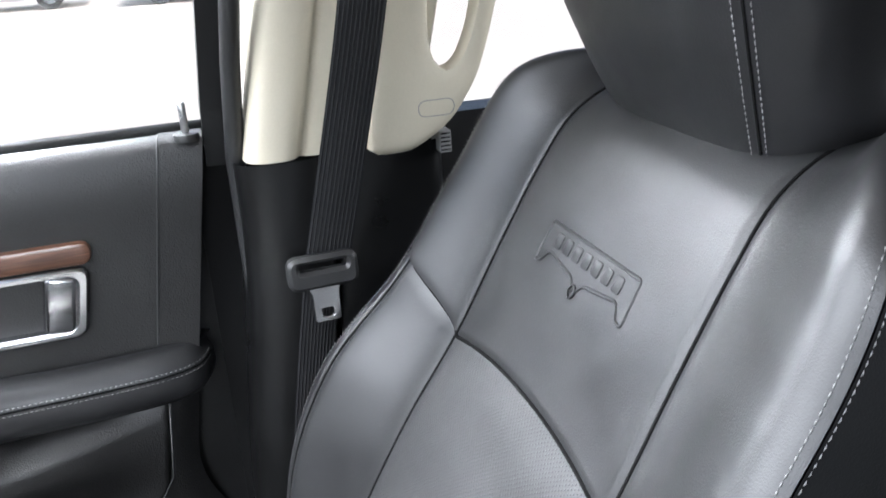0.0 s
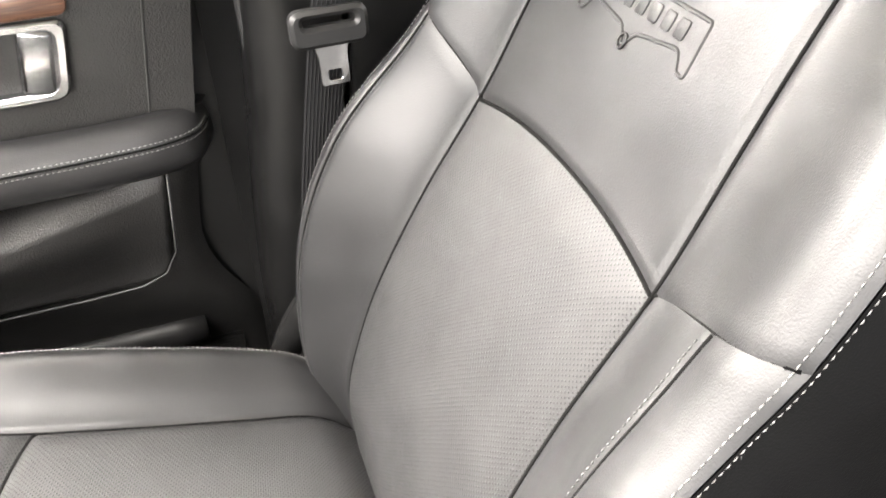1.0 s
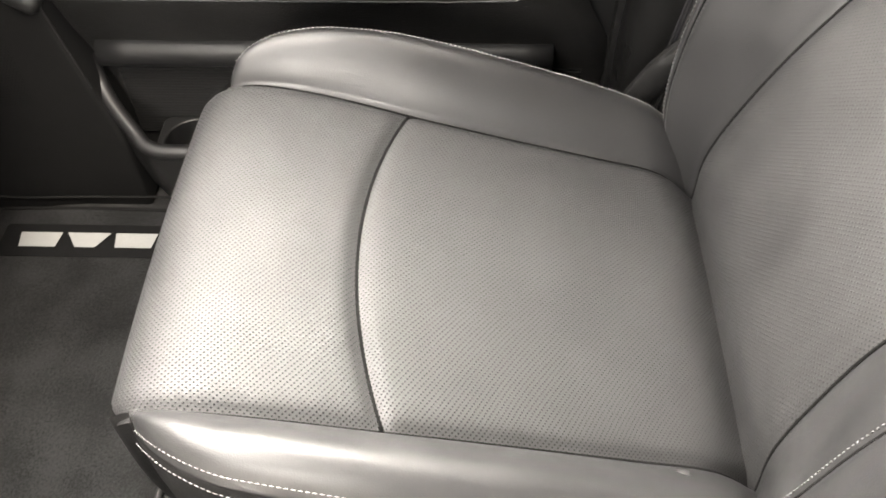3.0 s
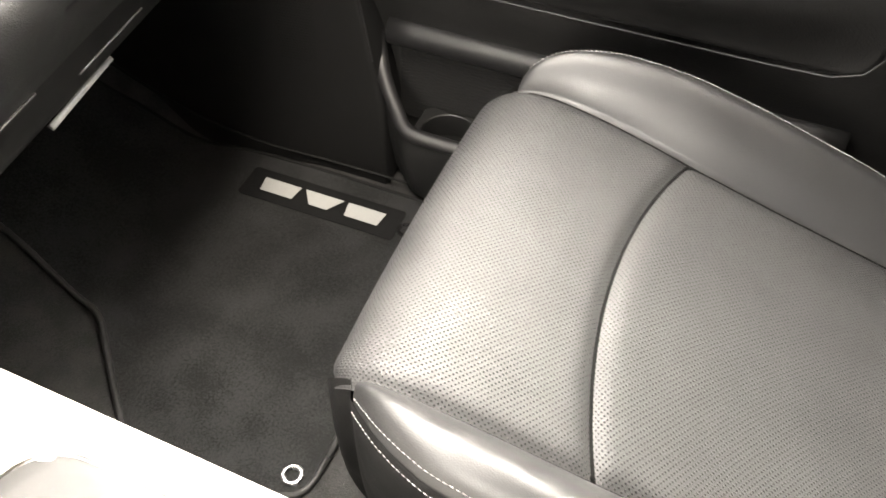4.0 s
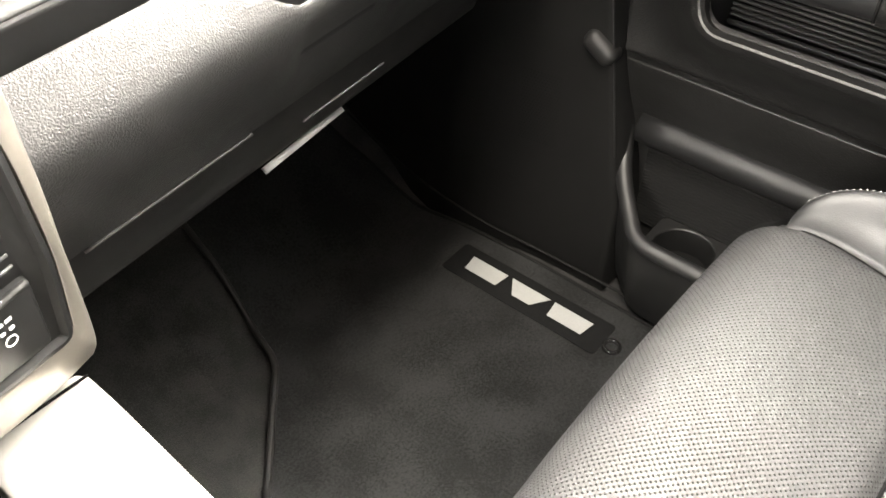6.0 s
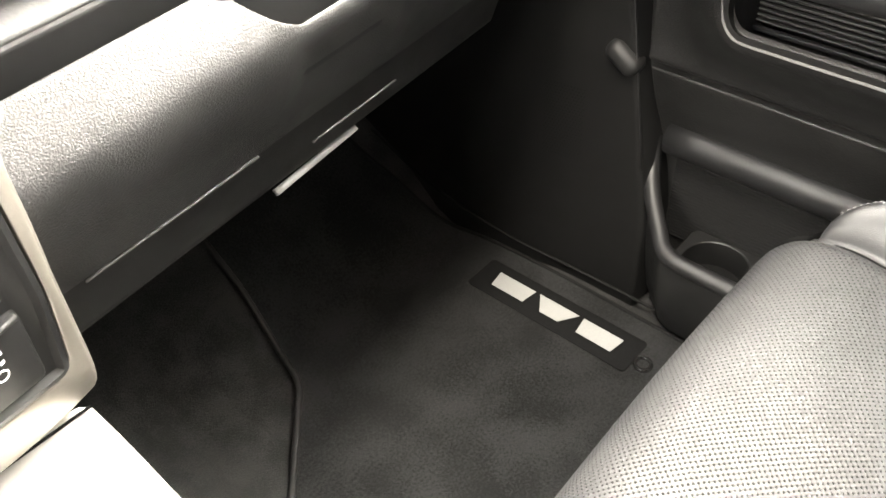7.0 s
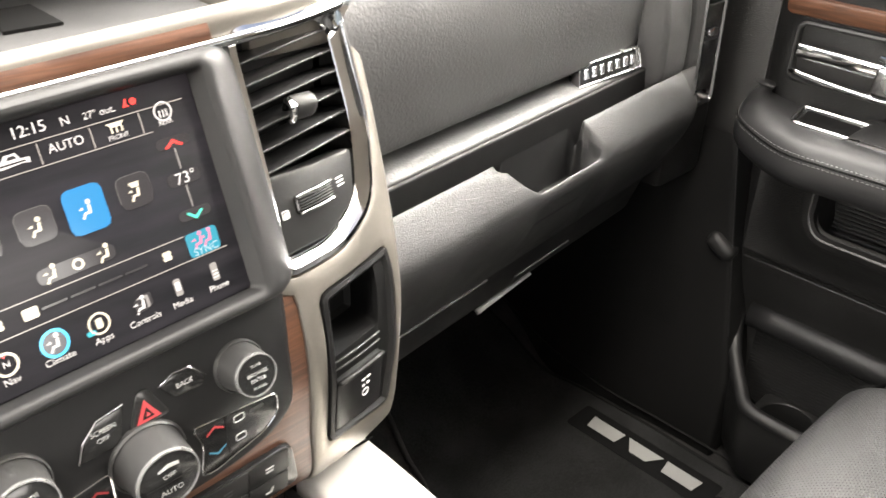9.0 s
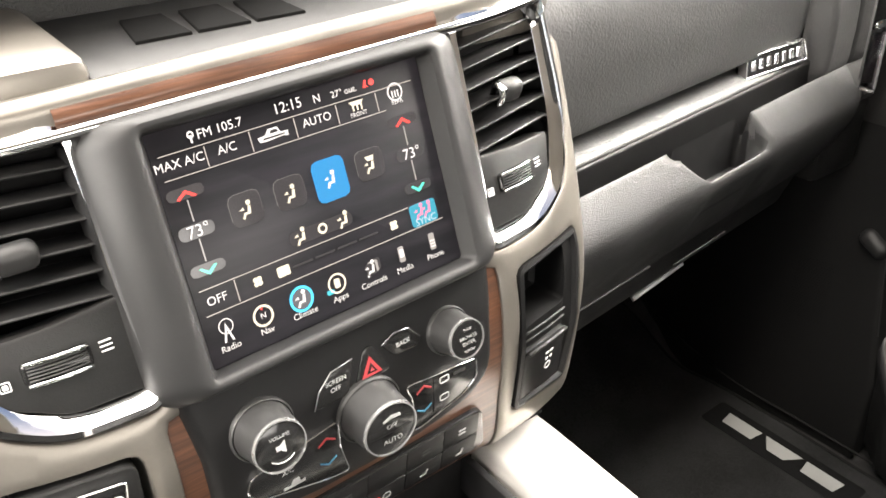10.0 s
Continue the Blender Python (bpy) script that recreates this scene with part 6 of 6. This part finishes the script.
    v, f, uv = grid(lambda u, k: S(u, 0.0935, 0.0095) + Vector((0, roll[k].y, roll[k].z - 0.08 * max(0, abs(u) - 0.17))), steps(-0.232, 0.232, 48), list(range(24)))
    link_mesh("brow", v, f, CHAMPAGNE, st, "champagne metallic brow above the screen", uv)
    tray = part("tray_mat", span(-0.100, 0.14, 0.018, 0.15, 0.755, 0.764, 0.003), TRAYRUBBER, st, "black rubber mat in the dash top tray")
    tr = lambda u, w, d: Vector((0.0 + u, 0.066 + w, 0.7645 + d))
    for cx in (-0.042, -0.004, 0.034):
        pad("embossed_block", tr, [(cx + 0.016, 0.046), (cx - 0.011, 0.046), (cx - 0.019, -0.004), (cx + 0.015, -0.004)], 0.0016, 0.006, 0.0008, SEAM, tray, "raised plain block in the rubber")
    for side in (-1, 1):
        part("tray_wall", span(*sorted((side * 0.098 if side < 0 else side * 0.145, side * 0.23)), 0.022, 0.17, 0.73, 0.775, 0.008), CHAMPAGNE, st, "champagne corner beside the tray")

    # knobs and buttons
    vol, vf = knob(st, "volume_knob", -0.0705, -0.1085, 0.0176, 0.023, "grey volume knob with chrome ring")
    lettering("caption", "VOLUME", 0.0033, vf, 0, 0.0072, 0.0003, DIMPRINT, vol)
    flat("icon", vf, [(-0.0032, -0.0014), (-0.0007, -0.0014), (0.0026, -0.004), (0.0026, 0.004), (-0.0007, 0.0014), (-0.0032, 0.0014)], 0.0006, DIMPRINT, vol)
    tube("arc_mark", [vf(0.0098 * math.cos(t), 0.0098 * math.sin(t), 0.0003) for t in steps(3.9, 5.5, 14)], 0.0004, DIMPRINT, vol, n=5)
    tune, tf = knob(st, "tune_knob", 0.0670, -0.1055, 0.0147, 0.021, "grey tuning knob with chrome ring")
    for t, yy, sz in (("TUNE", 0.0072, 0.0027), ("BROWSE", 0.0018, 0.0035), ("ENTER", -0.0022, 0.0035), ("SCROLL", -0.0072, 0.0026)):
        lettering("caption", t, sz, tf, 0, yy, 0.0003, DIMPRINT, tune)
    fan, ff = knob(st, "fan_knob", 0.0005, -0.1325, 0.0205, 0.025, "large grey fan knob with chrome ring")
    lettering("caption", "OFF", 0.0046, ff, 0, 0.0035, 0.0003, DIMPRINT, fan)
    lettering("caption", "AUTO", 0.0050, ff, 0, -0.0072, 0.0003, DIMPRINT, fan)
    flat("divider", ff, rrect(0, -0.0015, 0.030, 0.0005, 0.0002, 3), 0.0004, DEEP, fan)
    flat("icon", ff, [(-0.006, 0.0078), (0.0, 0.0090), (0.0065, 0.0085), (0.0065, 0.0105), (0.0, 0.0115), (-0.006, 0.0090)], 0.0006, DIMPRINT, fan)

    def button(name, o, label, d=0.0112):
        return pad(name, S, o, d, 0.01, 0.001, GLOSSBLACK, st, label)
    b1 = button("screen_off_button", rounded([(-0.005, -0.0925), (-0.022, -0.0945), (-0.032, -0.1035), (-0.037, -0.1145), (-0.012, -0.1145)], 0.003), "black button with pale print")
    tube("edge_line", [S(u, a, 0.0120) for u, a in ((-0.037, -0.1135), (-0.032, -0.1025), (-0.022, -0.0940), (-0.006, -0.0920))], 0.00035, STEEL, b1, "fine bright edge", up=(0, -1, 0))
    lettering("caption", "SCREEN", 0.0042, S, -0.020, -0.1005, 0.0122, DIMPRINT, b1)
    lettering("caption", "OFF", 0.0042, S, -0.021, -0.1055, 0.0122, DIMPRINT, b1)
    hz = button("hazard_button", rounded([(0.010, -0.0900), (0.003, -0.0900), (-0.008, -0.1140), (0.020, -0.1110)], 0.004), "black hazard button with red triangle")
    for tri_, m, dd_ in (([(0.006, -0.0960), (-0.0015, -0.1090), (0.0135, -0.1090)], REDPRINT, 0.0116), ([(0.006, -0.1005), (0.0024, -0.1070), (0.0096, -0.1070)], GLOSSBLACK, 0.0120), ([(0.006, -0.1030), (0.0045, -0.1058), (0.0075, -0.1058)], REDPRINT, 0.0124)):
        flat("triangle", S, tri_[::-1], dd_, m, hz)
    bb = button("back_button", rounded([(0.045, -0.1005), (0.037, -0.0905), (0.025, -0.0895), (0.016, -0.0935), (0.024, -0.1045), (0.042, -0.1055)], 0.003), "black button with pale print")
    lettering("caption", "BACK", 0.0042, S, 0.031, -0.0975, 0.0122, DIMPRINT, bb)
    tube("edge_line", [S(u, a, 0.0120) for u, a in ((0.016, -0.0930), (0.0255, -0.0890), (0.0365, -0.0900), (0.045, -0.0995))], 0.00035, STEEL, bb, "fine bright edge", up=(0, -1, 0))
    hr_o = rounded([(0.089, -0.1360), (0.028, -0.1295), (0.034, -0.1460), (0.030, -0.1700), (0.040, -0.1720), (0.078, -0.1620), (0.089, -0.1520)], 0.005, 5)
    hl_o = rounded([(-0.022, -0.1275), (-0.084, -0.1365), (-0.088, -0.147), (-0.079, -0.158), (-0.034, -0.171), (-0.016, -0.174), (-0.022, -0.150)], 0.005, 5)
    for name, o in (("climate_buttons", hr_o), ("climate_buttons", hl_o)):
        r1 = rim(name, S, o, inset(o, 0.0011), 0.0122, 0.004, CHROME, st, "chrome-edged climate button group", bevel=0.0004)
        pad("button_face", S, inset(o, 0.0012), 0.0118, 0.004, 0.0004, GLOSSBLACK, r1, "gloss black button face")
        x0 = 0.043 if o is hr_o else -0.032
        flat("icon", S, [(x0 - 0.006, -0.1395), (x0, -0.1355), (x0 + 0.006, -0.1395), (x0 + 0.006, -0.1408), (x0, -0.1372), (x0 - 0.006, -0.1408)][::-1], 0.0122, REDPRINT, r1)
        flat("icon", S, [(x0 - 0.006, -0.1545), (x0, -0.1585), (x0 + 0.006, -0.1545), (x0 + 0.006, -0.1535), (x0, -0.1572), (x0 - 0.006, -0.1535)], 0.0122, material("blue_print", (0.05, 0.2, 0.3), 0.5), r1)
        if o is hr_o:
            for yy in (-0.1395, -0.1545):
                rim("print_outline", S, rrect(0.060, yy, 0.008, 0.0055, 0.0016, 3), rrect(0.060, yy, 0.0066, 0.0041, 0.0012, 3), 0.0122, 0.0005, DIMPRINT, r1, bevel=0.0001)
            flat("print_bar", S, rrect(0.073, -0.1395, 0.010, 0.0024, 0.0004, 3), 0.0122, SOFTGREY, r1)
            flat("divider", S, rrect(0.051, -0.148, 0.0007, 0.030, 0.0002, 3), 0.0122, DEEP, r1)
        else:
            lettering("caption", "A/C", 0.0050, S, -0.060, -0.1455, 0.0122, DIMPRINT, r1)
            flat("icon", S, [(-0.064, -0.1600), (-0.0635, -0.1575), (-0.059, -0.1585), (-0.057, -0.1545), (-0.053, -0.1545), (-0.052, -0.1585), (-0.049, -0.1575), (-0.049, -0.1600)][::-1], 0.0122, DIMPRINT, r1)
    # lower row of small buttons
    ro = rounded([(0.101, -0.194), (-0.101, -0.194), (-0.109, -0.240), (0.109, -0.240)], 0.008, 5)
    row = pad("button_plate", S, ro, 0.0075, 0.012, 0.0015, GLOSSBLACK, st, "black plate with small buttons")
    for i in range(6):
        for j in range(2):
            cx, cy = -0.082 + i * 0.0328, -0.206 - j * 0.022
            bt = pad("small_button", S, rrect(cx, cy, 0.0322, 0.0205, 0.0016, 3), 0.0082, 0.004, 0.0005, PANELBLACK, row, "gloss black button")
            if (i, j) not in ((3, 0),):
                if j == 0:
                    for q in (0.003, -0.002):
                        flat("print_bar", S, rrect(cx, cy + q * 0.7, 0.0065, 0.0014, 0.0003, 3), 0.0090, DIMPRINT if i % 2 else SOFTGREY, bt)
                elif i % 5 == 3:
                    rim("print_ring", S, circle(cx, cy, 0.0036, 18), circle(cx, cy, 0.0028, 18), 0.0090, 0.0004, DIMPRINT, bt, bevel=0.0001)
                    flat("red_lamp", S, rrect(cx - 0.008, cy + 0.002, 0.0034, 0.0012, 0.0004, 3), 0.0090, ui("button_red", (1, 0.03, 0.02), 1.0), bt)
                else:
                    flat("icon", S, [(cx - 0.0032, cy - 0.003), (cx - 0.0032, cy - 0.0018), (cx + 0.0006, cy - 0.001), (cx + 0.002, cy + 0.003), (cx + 0.0034, cy + 0.0025), (cx + 0.002, cy - 0.003)][::-1], 0.0090, DIMPRINT, bt)
    part("stack_fill", span(-0.20, 0.20, 0.03, 0.14, 0.36, 0.76), DEEP, st)
    return st


centre_stack()


# ---- console between the seats ----
def console():
    cn = thing("centre_console", "silver-topped console between the seats with open bin and cup holders", "centre console")
    for side in (1, -1):
        def rail(k, y):
            sec = ((0.206, 0.30), (0.211, 0.345), (0.2115, 0.378), (0.209, 0.391), (0.203, 0.398), (0.194, 0.4005), (0.165, 0.4015), (0.142, 0.4005), (0.136, 0.398), (0.1335, 0.392), (0.133, 0.34))
            x, z = sec[k]
            return Vector((side * (x - 0.038 * max(0.0, -0.04 - y) * (1 if k < 6 else 0)), y, z))
        v, f, uv = grid(rail, list(range(11)), steps(-0.95, -0.010, 40))
        link_mesh("rail", v, f, SILVER, cn, "smooth silver-painted rail", uv)
        part("bin_edge", span(*sorted((side * 0.1195, side * 0.1275)), -0.117, -0.012, 0.355, 0.3945, 0.0025), FRAMEGREY, cn, "dark grey edge strip of the open bin")
        tube("joint_line", [(side * x, -0.0185, 0.4022 - 0.02 * max(0.0, x - 0.198)) for x in steps(0.133, 0.207, 12)], 0.0010, SEAM, cn, "dark joint under the dash panel", up=(0, 0, 1))
    part("side_wall", span(0.188, 0.204, -0.95, -0.03, 0.0, 0.36, 0.004), PLASTIC, cn)
    part("side_wall", span(-0.204, -0.188, -0.95, -0.03, 0.0, 0.36, 0.004), PLASTIC, cn)
    trough = curve([(0, -0.010, 0.392), (0, -0.014, 0.34), (0, -0.024, 0.315), (0, -0.065, 0.308), (0, -0.104, 0.315), (0, -0.114, 0.34), (0, -0.1165, 0.396)], 30)
    v, f, uv = grid(lambda x, k: (x, trough[k].y, trough[k].z), steps(-0.122, 0.122, 12), list(range(30)))
    link_mesh("bin", v, f, PLASTIC, cn, "open black storage bin", uv)
    top = lambda u, w, d: Vector((u, w, 0.398 + d))
    tray_o = resample(rrect(0, -0.228, 0.342, 0.206, 0.040, 9), 120)
    wells = [resample(circle(cx, -0.224, 0.056, 40), 60) for cx in (0.094, -0.094)]
    deck = resample(rrect(0, -0.2270, 0.2660, 0.220, 0.004, 9), 120)
    plate_with_holes("deck", top, deck, wells, 0.0015, SILVER, cn, "silver-painted deck round the cup holders", edge=0.002, skirt=0.01, deep=0.01)
    tray = plate_with_holes("cup_tray", top, tray_o, wells, 0.0070, SOFTGREY, cn, "grey cup holder tray", edge=0.005, skirt=0.004, deep=0.02, soft=0.004)
    rim("tray_lip", top, inset(tray_o, -0.0022), tray_o, 0.0052, 0.006, CHROME, tray, "thin chrome lip", bevel=0.0008)
    part("release_tab", box((0.020, 0.011, 0.004), pose(0.169, -0.142, 0.4035, 0, 0, 22), 0.0015), SATIN, tray, "small chrome tab")
    for cx in (0.094, -0.094):
        loops_mesh("cup_well", [[Vector((cx + r * math.cos(t), -0.224 + r * math.sin(t), z)) for t in [2 * math.pi * k / 40 for k in range(40)]] for r, z in ((0.0565, 0.398), (0.054, 0.37), (0.050, 0.32), (0.002, 0.318))], RUBBER, cn, "black rubber cup well")
    part("armrest_lid", span(-0.147, 0.147, -0.95, -0.335, 0.36, 0.44, 0.02, 4), LEATHER, cn, "black padded console lid")
    return cn


console()


# ---- outside ----
def parked_car(x, y, length, mat, turn):
    c = thing("parked_car", "pale parked car across the concrete yard", "car", "parked cars")
    M = pose(x, y, -0.75, 0, 0, turn)
    bm = bmesh.new()
    prof = [(-0.5, 0.25), (-0.5, 0.75), (-0.46, 0.92), (-0.22, 1.0), (-0.10, 1.42), (0.22, 1.45), (0.36, 1.02), (0.47, 0.85), (0.5, 0.55), (0.5, 0.25)]
    rows = [[bm.verts.new(M @ Vector((px * length, s * (0.88 if pz < 1.1 else 0.68), pz))) for px, pz in prof] for s in (-1, 1)]
    n = len(prof)
    for i in range(n):
        bm.faces.new((rows[0][i], rows[0][(i + 1) % n], rows[1][(i + 1) % n], rows[1][i]))
    bm.faces.new(rows[0][::-1])
    bm.faces.new(rows[1])
    bmesh.ops.bevel(bm, geom=list(bm.edges), offset=0.06, segments=2, affect="EDGES")
    part("body", bm, mat, c, "painted car body")
    for wx in (-0.30, 0.31):
        for s in (-0.80, 0.80):
            w = M @ pose(wx * length, s, 0.33, 90)
            loops = [[w @ Vector((r * math.cos(t), r * math.sin(t), h)) for t in [2 * math.pi * k / 24 for k in range(24)]] for r, h in ((0.20, -0.1), (0.31, -0.1), (0.33, -0.06), (0.33, 0.06), (0.31, 0.1), (0.20, 0.1))]
            wh = loops_mesh("wheel", loops, TYRE, c, "black tyre", cap=False)
            loops_mesh("rim", [[w @ Vector((r * math.cos(t), r * math.sin(t), h)) for t in [2 * math.pi * k / 24 for k in range(24)]] for r, h in ((0.21, -0.09), (0.18, -0.07 if s < 0 else 0.07), (0.02, -0.09 if s < 0 else 0.09))], STEEL, wh, "grey wheel rim")
    return c


parked_car(24.6, 3.2, 4.7, WHITEPAINT, 92)
parked_car(23.3, -2.3, 4.6, material("silver_car_paint", (0.45, 0.47, 0.5), 0.3, metal=0.5, vary=0.03, coat=0.5), 88)


# ---- stand every thing's empty at its base ----
bpy.context.view_layer.update()
for ob in list(scene.objects):
    if ob.type == "EMPTY" and ob.parent is None:
        pts = [c.matrix_world @ Vector(b) for c in ob.children_recursive if c.type == "MESH" for b in c.bound_box]
        base = Vector(((min(p.x for p in pts) + max(p.x for p in pts)) / 2, (min(p.y for p in pts) + max(p.y for p in pts)) / 2, min(p.z for p in pts)))
        ob.location = base
        for c in ob.children:
            c.matrix_parent_inverse = Matrix.Translation(-base)
